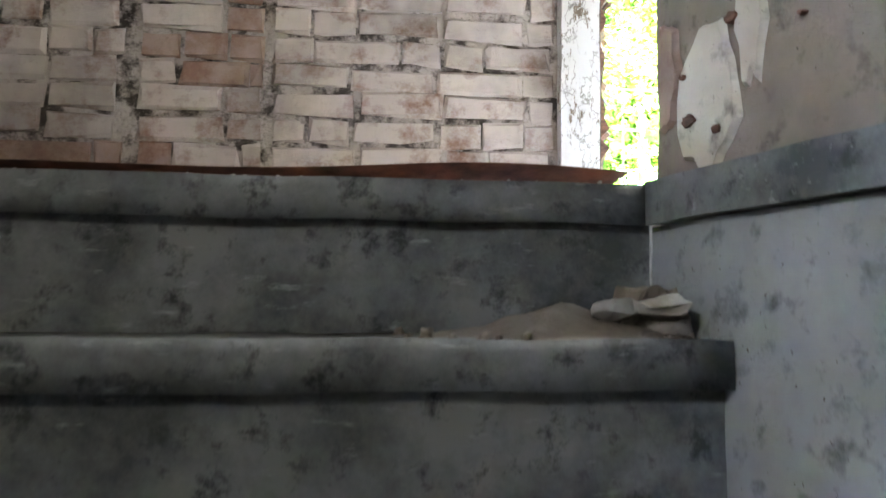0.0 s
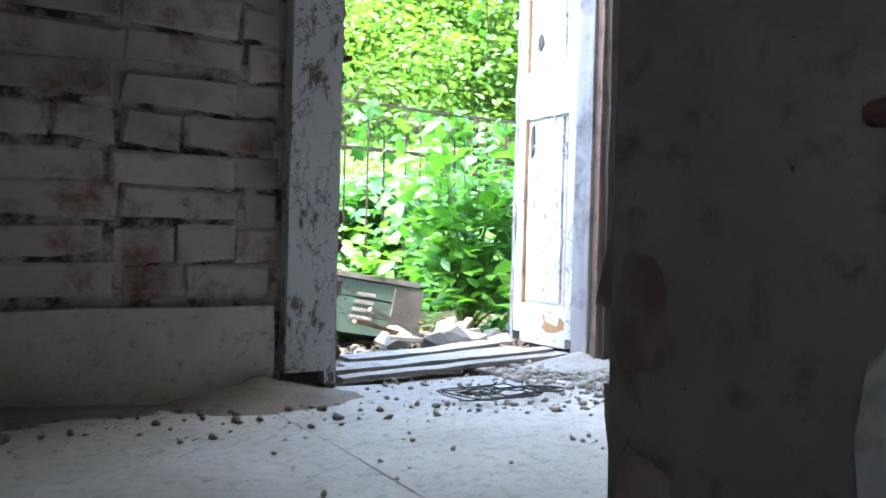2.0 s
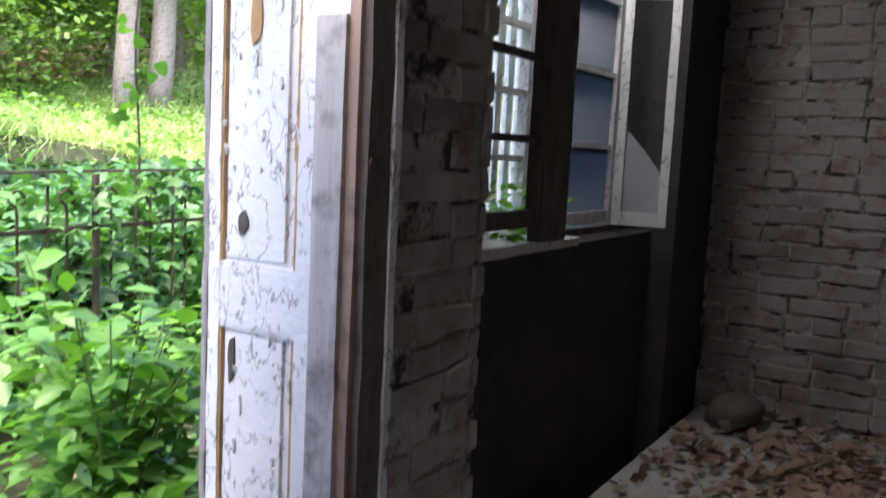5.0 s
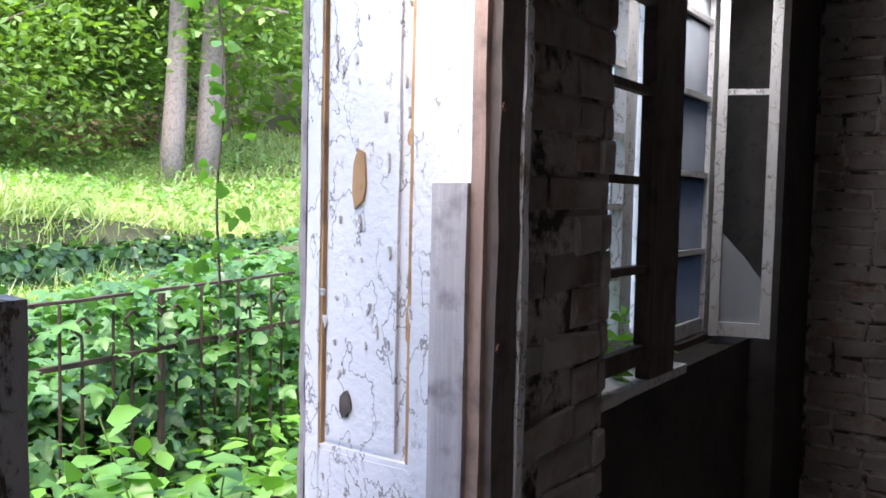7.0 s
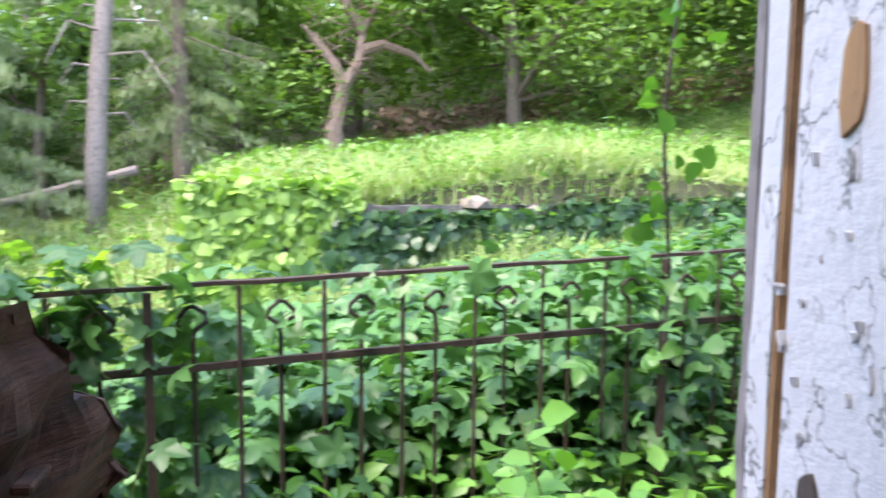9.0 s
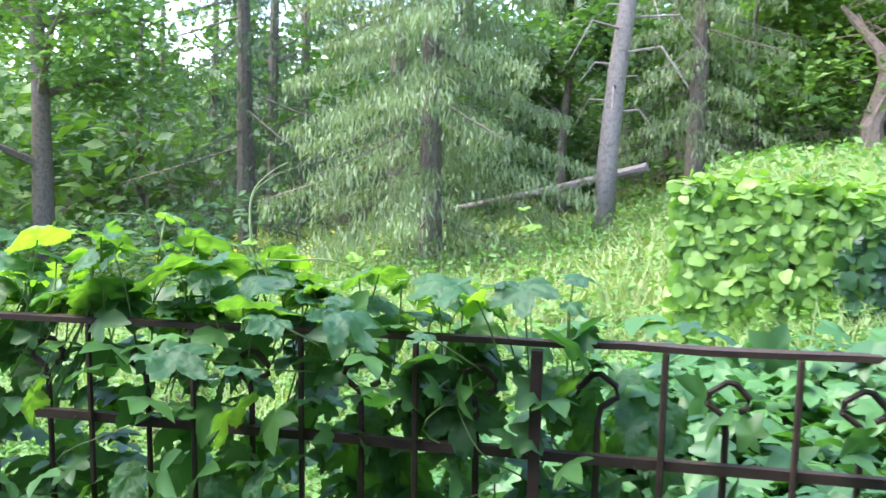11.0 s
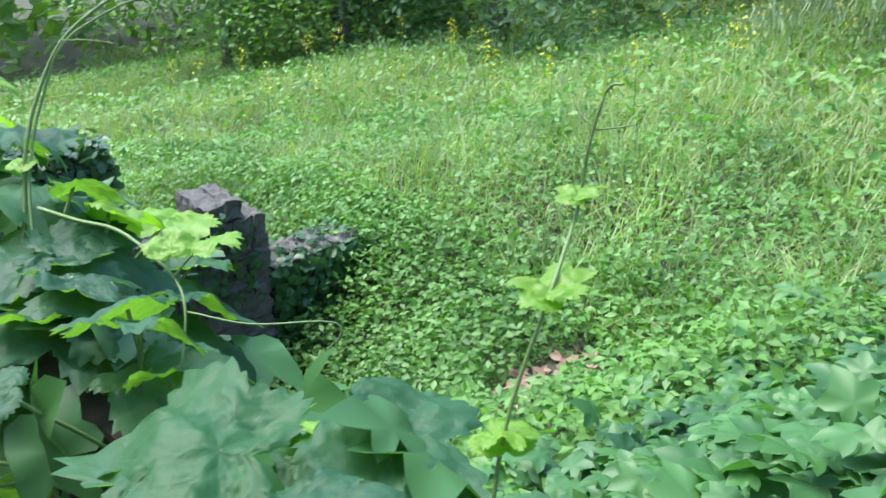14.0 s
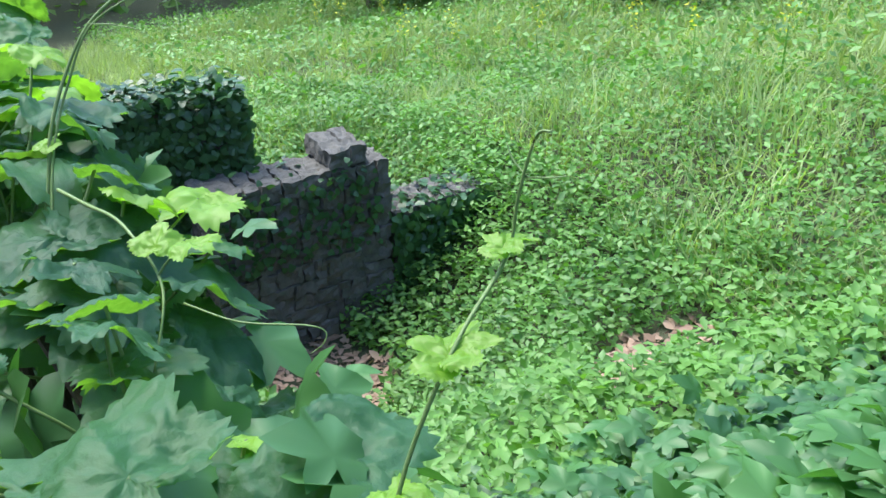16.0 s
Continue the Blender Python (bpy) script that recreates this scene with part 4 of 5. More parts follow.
def ground_z(x, y):
    x, y = np.asarray(x, float), np.asarray(y, float)
    xc, r = np.clip(x, -24, 18), np.hypot(x, y - 4)
    base = -0.5 + 0.15 * xc + 0.02 * (np.clip(y, 0, 30) - 10)
    base = base + 0.5 * sm(12, 20, y) * sm(-3, 3, x) + 9 * sm(24, 60, y) + 6 * sm(14, 50, x) - 0.0 * r
    base = base - 1.3 * np.exp(-((x + 3.6) ** 2 / 5 + (y - 5.5) ** 2 / 3.5))
    edge = 0.75 + 0.0 * x
    base = base + 0.85 * sm(9.05, 9.35, y) * sm(edge - 0.1, edge + 0.15, x) * (1 - sm(5, 9, x)) * (1 - 0.7 * sm(13, 18, y))
    far = np.maximum(np.abs(x), np.abs(y))
    base = base * (1 - 0.6 * sm(90, 400, far)) + 0.12 * np.sin(x * 0.9 + 1.3 * np.sin(y * 0.5)) * sm(5, 8, y) * (1 - sm(60, 90, far))
    w = sm(fence_y(x) + 0.1, fence_y(x) + 0.85, y)
    return np.where(y < 2.0, -0.16, -0.03 * (1 - w) + w * base)


def ticks(lo, hi, fine, step):
    mid = np.arange(lo, hi + step, step)
    out = [fine * 1.35 ** k for k in range(1, 26)]
    return np.concatenate([lo - np.array(out[::-1]), mid, hi + np.array(out)])


gx, gy = ticks(-12.0, 12.0, 0.6, 0.25), ticks(2.34, 20.0, 0.6, 0.22)
X, Y = np.meshgrid(gx, gy)
Z = ground_z(X, Y)
nx, ny = len(gx), len(gy)
me = bpy.data.meshes.new("ground")
faces = []
for j in range(ny - 1):
    for i in range(nx - 1):
        if gy[j] < 2.33 and gx[i + 1] > -1.45 and gx[i] < 4.55 and gy[j + 1] > -2.8:
            continue
        a = j * nx + i
        faces.append((a, a + 1, a + nx + 1, a + nx))
me.from_pydata(np.column_stack([X.ravel(), Y.ravel(), Z.ravel()]).tolist(), [], faces)
me.materials.append(M_SOIL)
me.polygons.foreach_set("use_smooth", [True] * len(me.polygons))
tagged(new("ground", me), "leafy soil of the overgrown garden and meadow", "ground", "", "structure")


def on_ground(n, x0, x1, y0, y1, keep=None, lift=0.0):
    x, y = RNG.uniform(x0, x1, n), RNG.uniform(y0, y1, n)
    if keep is not None:
        k = keep(x, y)
        x, y = x[k], y[k]
    return np.column_stack([x, y, ground_z(x, y) + lift])


def beyond(x, y):
    return y > fence_y(x) + 0.25


def bare(x, y):
    """Trodden spots with dry leaves instead of plants."""
    w = 0.25 * np.sin(x * 7) * np.sin(y * 9)
    return (np.hypot((x + 3.9) / 0.85, (y - 5.2) / 0.5) + w < 1) | (np.hypot((x + 2.75) / 0.6, (y - 5.05) / 0.3) + w < 1) | (np.hypot((x + 1.9) / 0.25, (y - 6.5) / 0.42) + w < 1)


# ---- meadow ----
def grass(n, x0, x1, y0, y1, keep, width, h0, h1, label):
    p = on_ground(n, x0, x1, y0, y1, keep)
    k = len(p)
    clump = 0.6 + 0.4 * np.sin(p[:, 0] * 1.9 + 2 * np.sin(p[:, 1] * 1.3)) * np.sin(p[:, 1] * 2.3 + p[:, 0])
    s = np.column_stack([np.ones(k), RNG.uniform(0.2, 0.7, k), RNG.uniform(h0, h1, k) * clump])
    return soup("grass", *blade(width, 0.45), p, turns(k, 12, 16), s, M_GRASS, None, label, "grass")


grass(100000, -20, 7, 0.5, 13, lambda x, y: beyond(x, y) & ~bare(x, y) & ((y > 6.6 - 0.2 * x) | (x < -5.2)), 0.0075, 0.2, 0.6, "tall pale green meadow grass")
grass(26000, 0.7, 10, 9.3, 16, None, 0.01, 0.15, 0.5, "tall grass on top of the terrace")
grass(75000, -26, 18, 11, 27, None, 0.026, 0.2, 0.6, "tall meadow grass reaching to the wood")
lv, lf = leaf_simple(0.55)
kv, kf = leaf_quad()
p = on_ground(210000, -9, 5.5, 3.9, 10, lambda x, y: beyond(x, y) & ~bare(x, y) & (RNG.random(len(x)) < 0.35 + 0.65 * (y < 7.6)))
p[:, 2] += RNG.uniform(0.0, 0.55, len(p)) ** 1.4 * (0.7 + 0.3 * np.sin(p[:, 0] * 3) * np.sin(p[:, 1] * 2.6))
soup("herbs", kv, kf, p, turns(len(p), 20, 28), RNG.uniform(0.035, 0.09, len(p)), M_HERB, None, "low green herbs covering the ground", "herbs")
p = on_ground(44000, -24, 14, 6, 20, lambda x, y: (y > 9) | (x < -8))
p[:, 2] += RNG.uniform(0.05, 0.5, len(p))
soup("herbs", kv, kf, p, turns(len(p), 25, 28), RNG.uniform(0.06, 0.14, len(p)), M_HERB, None, "green herbs among the meadow grass", "herbs")
p = on_ground(9000, -5.2, -1.4, 4.4, 7.4, bare, 0.01)
soup("dry_leaves", lv, lf, p, turns(len(p), 8, 20), RNG.uniform(0.05, 0.12, len(p)), M_LITTER, None, "dry brown leaves on a bare patch", "dry leaves")
# taller weeds with yellow flower heads
cent = on_ground(34, -14, -3, 8.5, 15)
rep = np.repeat(cent, 26, 0)
rep = rep + np.column_stack([RNG.normal(0, 0.05, (len(rep), 2)), RNG.uniform(0.55, 0.95, len(rep))])
soup("yellow_flowers", lv, lf, rep, turns(len(rep), 30, 40), RNG.uniform(0.02, 0.05, len(rep)), M_YELLOW, None, "yellow flower heads standing in the meadow", "flowers")
stem_p = cent
soup("flower_stems", *blade(0.01, 0.05), stem_p, turns(len(stem_p), 3, 4), np.column_stack([np.ones((len(stem_p), 2)), np.full(len(stem_p), 0.8)]), M_HERB, None, "thin green flower stems in the meadow", "flowers")

# ---- ruins ----
def stone_wall(name, m, length, height, top, seed, label, depth=0.4):
    t = thing(name, label, "stone wall")
    t.matrix_basis = m
    part("core", bm_box(0.02, length - 0.02, 0.012, depth - 0.012, 0, height * 0.85), M_STONE, t)
    rnd = random.Random(seed)
    z = 0.0
    while z < height - 0.05:
        h = rnd.uniform(0.08, 0.17)
        x = 0.0
        while x < length - 0.06:
            w = min(rnd.uniform(0.09, 0.32), length - x)
            if z + h * 0.6 < top(x + w / 2):
                bm = rough_box(x + 0.008, x + w - 0.008, -rnd.uniform(0, 0.03), depth + rnd.uniform(0, 0.03), z + 0.005, z + h - 0.005, 0.035, 0.03, 0, rnd.random() * 9, 14)
                part("stone", bm, M_STONE, t)
            x += w
        z += h
    return t


stone_wall("stone_wall", pose(-4.34, 4.67, -2.65, 0, 0, 92), 1.45, 1.8, lambda x: 1.62 + 0.08 * x + (0.12 if 0.85 < x < 1.3 else 0), 3, "grey ruined stone wall with a stepped broken top")
stone_wall("stone_wall", pose(-5.0, 3.7, -2.5, 0, 0, 82), 1.5, 2.05, lambda x: 2.05, 4, "ruined stone wall overgrown with dark ivy")
stone_wall("stone_wall", pose(-4.4, 6.15, -2.45, 0, 0, 96), 0.9, 1.0, lambda x: 0.95, 6, "low broken stone wall among herbs")
stone_wall("garden_wall", pose(0.72, 9.1, -0.55, 0, 0, 2), 3.6, 1.55, lambda x: 1.5 - 0.13 * x, 8, "terrace wall of stone under bright ivy", 0.3)
iv, jf = leaf_lobed(3, 0, 0.1, 1, 0.3)


def ivy(n, m, length, z0, z1, material, label, size=(0.05, 0.09)):
    loc = np.column_stack([RNG.uniform(0, length, n), RNG.normal(-0.06, 0.03, n), RNG.uniform(z0, z1, n)])
    top = RNG.random(n) < 0.25
    loc[top, 2] = z1 + RNG.normal(0, 0.05, top.sum())
    loc[top, 1] = RNG.uniform(-0.08, 0.4, top.sum())
    mm = np.array(m)
    pos = loc @ mm[:3, :3].T + mm[:3, 3]
    base = turns(n, 0, 30)
    tilt = np.array(Matrix.Rotation(radians(80), 3, "X"))
    rot = mm[:3, :3] @ tilt @ base
    rot[top] = base[top]
    soup("ivy", iv, jf, pos, rot, RNG.uniform(*size, n), material, None, label, "ivy")


ivy(5500, pose(-5.0, 3.7, -2.5, 0, 0, 82), 1.5, 0.5, 2.08, M_IVY, "dark glossy ivy hanging over the ruined wall")
ivy(420, pose(-4.34, 4.67, -2.65, 0, 0, 92), 1.35, 1.0, 1.62, M_IVY, "sparse ivy on the broken wall top", (0.04, 0.07))
ivy(1700, pose(-4.4, 6.15, -2.45, 0, 0, 96), 0.9, 0.1, 0.95, M_IVY, "ivy covering a low broken wall")
ivy(2200, pose(0.7, 9.08, -0.55, 0, 0, 2), 1.5, 0.3, 1.5, M_IVY_SUNLIT, "bright green ivy covering the terrace wall", (0.08, 0.14))
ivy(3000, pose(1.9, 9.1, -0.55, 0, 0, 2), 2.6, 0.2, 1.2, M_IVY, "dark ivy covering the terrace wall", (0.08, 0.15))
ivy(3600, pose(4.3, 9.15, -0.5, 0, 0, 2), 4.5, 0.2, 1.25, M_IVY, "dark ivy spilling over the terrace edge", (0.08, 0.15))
for x, y, z, s in ((0.78, 9.2, 0.95, 0.13), (3.4, 9.2, 0.78, 0.13), (4.0, 9.22, 0.7, 0.1)):
    tagged(part("cap_stone", bm_rock((s * 1.4, s, s * 0.6), s * 9, 0.4), M_DUST), "tan stone lying on the terrace wall", "stone").location = (x, y, z)

# ---- the wood ----
def crown_points(n, blobs):
    k = RNG.integers(0, len(blobs), n)
    b = np.array(blobs)[k]
    d = RNG.normal(size=(n, 3))
    d /= np.linalg.norm(d, axis=1)[:, None]
    r = RNG.random(n)[:, None] ** 0.35
    return b[:, :3] + d * r * b[:, 3:4] * np.array([1, 1, 0.7])


def broad_tree(x, y, h, spread, bark, leaves, n, label, leaf=0.16, lean=0.0, low=0.25, category="tree"):
    z = float(ground_z(x, y)) - 0.1
    t = thing("tree", label, category, "", "", (x, y, z))
    rnd = random.Random(int(x * 31 + y * 7))
    pts = [(lean * h * k * k + 0.12 * math.sin(k * 5 + x), 0.1 * math.sin(k * 4 + y), h * k * 0.85) for k in [i / 7 for i in range(8)]]
    r0 = 0.022 * h
    part("trunk", bm_tube(pts, [r0 * (1 - 0.75 * i / 7) for i in range(8)], 9), bark, t, "", True)
    blobs = []
    for i in range(11):
        k = low + (0.95 - low) * i / 10
        a = rnd.uniform(0, 6.28)
        base = Vector(pts[min(7, int(k * 7))])
        ln = spread * (1.05 - 0.6 * k) * rnd.uniform(0.6, 1.1)
        tip = base + Vector((math.cos(a) * ln, math.sin(a) * ln, ln * rnd.uniform(0.0, 0.5)))
        mid = base.lerp(tip, 0.55) + Vector((0, 0, ln * 0.12))
        part("limb", bm_tube([base, mid, tip], [r0 * 0.4, r0 * 0.24, r0 * 0.08], 5), bark, t)
        blobs.append((*tip, ln * 0.55 + 0.3))
        blobs.append((*mid, ln * 0.42 + 0.2))
    n = int(n * 1.7)
    pos = crown_points(n, blobs)
    soup("crown", kv, kf, pos, turns(n, 30, 30), RNG.uniform(0.6, 1.3, n) * leaf, leaves, t)
    return t


def spruce(x, y, h, width, needles, n, label, low=0.0):
    z = float(ground_z(x, y)) - 0.1
    t = thing("spruce", label, "tree", "", "", (x, y, z))
    part("trunk", bm_tube([(0, 0, h * k) for k in (0, 0.25, 0.5, 0.75, 1)], [0.018 * h * (1.03 - k) for k in (0, 0.25, 0.5, 0.75, 1)], 9), M_BARK, t)
    rnd = random.Random(int(x * 13 + h))
    allp, ups = [], []
    m = 90
    for i in range(m):
        k = low + (1 - low) * (i / m)
        a = i * 2.4 + rnd.uniform(-0.3, 0.3)
        ln = width * (1 - k) ** 0.8 * rnd.uniform(0.75, 1.1) + 0.2
        c = np.linspace(0.12, 1, max(3, n // m))
        c = np.repeat(c, 1)
        along = np.column_stack([np.cos(a) * ln * c, np.sin(a) * ln * c, h * k + 0.3 - ln * 0.42 * c ** 1.6 + 0.12 * ln * c ** 4])
        side = RNG.normal(0, 0.13, (len(c), 1)) * ln * np.array([[-np.sin(a), np.cos(a), 0]]) * np.sin(np.pi * c * 0.9)[:, None]
        along += side
        along[:, 2] -= np.abs(RNG.normal(0, 0.16, len(c))) * (0.5 + ln * 0.16)
        allp.append(along)
        if i % 3 == 0:
            part("branch", bm_tube([(0, 0, h * k + 0.3), (np.cos(a) * ln * 0.5, np.sin(a) * ln * 0.5, h * k + 0.25 - ln * 0.15), (np.cos(a) * ln, np.sin(a) * ln, h * k + 0.3 - ln * 0.32)], [0.035, 0.025, 0.01], 4), M_BARK, t)
    pos = np.concatenate(allp)
    k = len(pos)
    tv, tf = [(-0.05, 0, 0), (0.05, 0, 0), (-0.07, 0.02, -0.5), (0.07, -0.02, -0.45), (0, 0.03, -1)], [(0, 1, 3), (0, 3, 2), (2, 3, 4)]
    soup("needles", tv, tf, pos, turns(k, 0, 30, False), RNG.uniform(0.06, 0.2, k), needles, t)
    return t


spruce(-3.85, 16.0, 13, 3.4, M_SPRUCE, 80000, "tall spruce with drooping pale green branches to the ground", 0.03)
spruce(-6.5, 21, 14, 3.6, M_SPRUCE_D, 32000, "dark spruce at the edge of the wood", 0.05)
spruce(-11.0, 21.5, 15, 3.6, M_SPRUCE_D, 32000, "dark spruce at the edge of the wood", 0.05)
spruce(0.4, 20.0, 12, 2.2, M_SPRUCE, 30000, "thin pale spruce behind a bare trunk", 0.1)

# bare spruce trunk with dead twigs
snag = thing("spruce", "bare grey spruce trunk with dead drooping twigs", "tree", "", "", (-0.98, 17.0, float(ground_z(-0.98, 17.0)) - 0.1))
part("trunk", bm_tube([(0.035 * k * k, 0, 1.5 * k) for k in range(7)], [0.19 - 0.014 * k for k in range(7)], 10), M_BARK_PALE, snag, "", True)
for i in range(34):
    z, a, ln = 2.3 + 0.2 * i, i * 2.4, random.uniform(0.5, 1.6)
    b = Vector((0.035 * (z / 1.5) ** 2, 0, z))
    part("dead_twig", bm_tube([b, b + Vector((math.cos(a) * ln * 0.6, math.sin(a) * ln * 0.6, 0.05)), b + Vector((math.cos(a) * ln, math.sin(a) * ln, -0.45 * ln))], [0.028, 0.018, 0.006], 4), M_BARK_PALE, snag)
# dead forked tree
dead = thing("tree", "dead forked tree with bare pinkish branches", "tree", "", "", (3.6, 19.5, float(ground_z(3.6, 19.5)) - 0.1))
FORK = (((0, 0, 0), (-0.1, 0, 1.2), (0.05, 0, 2.2), (0.1, 0, 2.7)), ((0.1, 0, 2.7), (0.45, 0, 3.5), (0.55, 0.1, 4.6), (1.0, 0.2, 6)), ((0.1, 0, 2.7), (-0.05, 0, 3.4), (-0.5, 0.1, 4.3), (-0.75, 0, 4.7)),
        ((0.5, 0, 3.9), (1.0, 0.2, 4.2), (1.7, 0.3, 3.9), (2.1, 0.2, 3.3)), ((0.55, 0.1, 4.6), (0.2, 0, 5.3), (0.2, 0, 6.2), (0.0, 0, 7)))
for i, pts in enumerate(FORK):
    part("trunk" if i == 0 else "limb", bm_tube([(px, py, pz * 0.62) for px, py, pz in pts], [0.22, 0.2, 0.17, 0.15] if i == 0 else [0.14, 0.11, 0.08, 0.03], 8), M_BARK_PINK, dead)
for i in range(26):
    b = Vector((random.uniform(-0.6, 1.9), random.uniform(-0.2, 0.3), random.uniform(2.2, 3.6)))
    part("dead_twig", bm_tube([b, b + Vector((random.uniform(-0.7, 0.7), 0, -random.uniform(0, 0.3))), b + Vector((random.uniform(-0.9, 0.9), 0, -random.uniform(0.3, 0.8)))], [0.03, 0.02, 0.006], 4), M_BARK_PINK, dead)
log = tagged(part("fallen_log", bm_tube([(-4.6, 18.4, -0.2), (-2.2, 18.2, 0.35), (-0.35, 18.0, 0.85)], [0.05, 0.075, 0.09], 9), M_BARK_PALE), "bare fallen trunk leaning at the wood's edge", "log")

broad_tree(-12.8, 16.4, 12, 4.0, M_BARK, M_CROWN, 7000, "dark trunked tree with feathery foliage", 0.2, 0, 0.42)
broad_tree(-16.4, 14.6, 6.4, 2.6, M_BARK, M_CROWN, 5000, "slender tree with feathery green leaves", 0.17, 0.05, 0.42)
broad_tree(-17.5, 12.0, 6.5, 3.0, M_BARK, M_CROWN, 6000, "bushy tree with light green leaves", 0.16, 0, 0.2)
broad_tree(12.4, 16.0, 13, 4.0, M_BARK_PALE, M_CROWN, 6000, "tall pale trunk with light foliage", 0.2, 0.0, 0.4)
broad_tree(11.7, 16.2, 12, 3.0, M_BARK_PALE, M_CROWN, 4000, "slim pale trunk with light foliage", 0.2, 0.0, 0.45)
broad_tree(7.5, 19.5, 9, 4.5, M_BARK, M_CROWN, 15000, "broad maple with light green foliage", 0.19, 0, 0.17)
broad_tree(10.2, 20.5, 9, 4.5, M_BARK, M_CROWN, 15000, "broad maple with hanging green foliage", 0.19, 0, 0.2)
broad_tree(4.5, 23, 9, 4, M_BARK, M_CROWN, 6000, "leafy tree at the wood's edge", 0.24, 0, 0.2)
broad_tree(1.5, 21.5, 5, 2.6, M_BARK, M_CROWN, 4500, "shrubby tree with grey green leaves", 0.2, 0, 0.1)
broad_tree(-2.6, 22, 7, 3.0, M_BARK, M_CROWN_SHADED, 5000, "dark leafy tree behind the spruce", 0.24, 0, 0.1)
broad_tree(15.5, 19, 10, 4.4, M_BARK, M_CROWN, 6000, "leafy tree beyond the meadow", 0.24, 0, 0.2)
broad_tree(19, 15, 10, 4.4, M_BARK, M_CROWN, 5000, "leafy tree beyond the meadow", 0.24, 0, 0.15)
broad_tree(-18, 15.5, 9, 4, M_BARK, M_CROWN, 5000, "leafy tree at the meadow's edge", 0.24, 0, 0.1)

# shrubs at the wood's foot, far woods up the slope
p = on_ground(9000, -26, -7, 13.5, 19)
keep = np.sin(p[:, 0] * 1.7) + np.sin(p[:, 1] * 2.1 + p[:, 0]) > -0.5
p = p[keep]
p[:, 2] += RNG.random(len(p)) ** 0.8 * 1.7
soup("shrubs", kv, kf, p, turns(len(p), 30, 30), RNG.uniform(0.12, 0.26, len(p)), M_CROWN_SHADED, None, "dense dark shrubs at the foot of the wood", "shrubs")
p = np.column_stack([RNG.uniform(-45, 45, 60000), RNG.uniform(24, 46, 60000)])
hgt = 3 + 9 * (0.5 + 0.5 * np.sin(p[:, 0] * 0.55 + 2 * np.sin(p[:, 1] * 0.31))) * (0.6 + 0.4 * np.sin(p[:, 0] * 1.7 + p[:, 1]))
q = np.column_stack([p, ground_z(p[:, 0], p[:, 1]) + np.abs(hgt) * RNG.random(len(p)) ** 0.6 + 0.5])
for side, mat, lab in ((q[:, 0] < 2, M_CROWN_SHADED, "dense dark wood climbing the slope"), (q[:, 0] >= 2, M_CROWN, "light green wood climbing the slope")):
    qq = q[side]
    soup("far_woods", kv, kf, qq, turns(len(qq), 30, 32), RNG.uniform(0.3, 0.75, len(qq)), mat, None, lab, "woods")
a = RNG.uniform(-2.6, 0.9, 26000)
rr = RNG.uniform(26, 38, 26000)
q = np.column_stack([np.cos(a + 1.57 + 0.9) * rr, np.sin(a + 1.57 + 0.9) * rr])
q = q[(q[:, 1] < 26) & (q[:, 1] > -16) & (np.abs(q[:, 0]) > 17)]
q = np.column_stack([q, ground_z(q[:, 0], q[:, 1]) + RNG.random(len(q)) * 9])
soup("far_woods", kv, kf, q, turns(len(q), 30, 32), RNG.uniform(0.35, 0.9, len(q)), M_CROWN, None, "light green wood beside the meadow", "woods")
for i in range(36):
    x, y = random.uniform(-30, 26), random.uniform(24, 34)
    z = float(ground_z(x, y))
    t = thing("tree", "dark trunk standing in the wood", "tree", "trunks in the wood", "", (x, y, z))
    part("trunk", bm_tube([(0, 0, -0.3), (0.1, 0, 4), (0.25, 0.1, 9)], [0.2, 0.16, 0.1], 7), M_BARK, t)
    for k in range(3):
        aa, zz = random.uniform(0, 6.28), random.uniform(3, 7)
        part("limb", bm_tube([(0.1, 0, zz), (math.cos(aa) * 1.2, math.sin(aa) * 1.2, zz + 0.6)], [0.06, 0.02], 5), M_BARK, t)
bank = on_ground(2500, 5, 16, 21.5, 22.5, None, 0.0)
bank[:, 2] += RNG.random(len(bank)) * 1.1
soup("dry_bracken", lv, lf, bank, turns(len(bank), 35, 25), RNG.uniform(0.15, 0.35, len(bank)), M_LITTER, None, "reddish brown bracken under the trees", "bracken")
goal = thing("goal_frame", "old pale wooden frame of two posts and a crossbar", "frame", "", "", (14.2, 20.0, float(ground_z(14.2, 20.0))))
for x in (0, 1.35):
    part("post", bm_tube([(x, 0, -0.1), (x, 0, 1.5)], 0.05, 8), M_BARK_PALE, goal)
part("crossbar", bm_tube([(-0.06, 0, 1.5), (1.41, 0, 1.5)], 0.05, 8), M_BARK_PALE, goal)

# ---- the iron fence ----
fence = thing("fence", "rusty iron fence with looped bars overgrown with hop", "fence")
fang = math.degrees(math.atan(0.141))
fence.matrix_basis = pose(0.758, fence_y(0.758), 0, 0, 0, fang)
bm = rough_box(-2.3, 3.0, -0.012, 0.012, 0.961, 0.972, 0.07, 0.005)
for v in bm.verts:
    v.co.z += 0.01 * v.co.x
part("top_rail", bm, M_RUST, fence)
part("middle_rail", rough_box(-2.3, 3.0, -0.008, 0.008, 0.75, 0.768, 0.14, 0.003), M_RUST, fence)
part("bottom_rail", rough_box(-2.3, 3.0, -0.008, 0.008, 0.1, 0.125, 0.14, 0.003), M_RUST, fence)
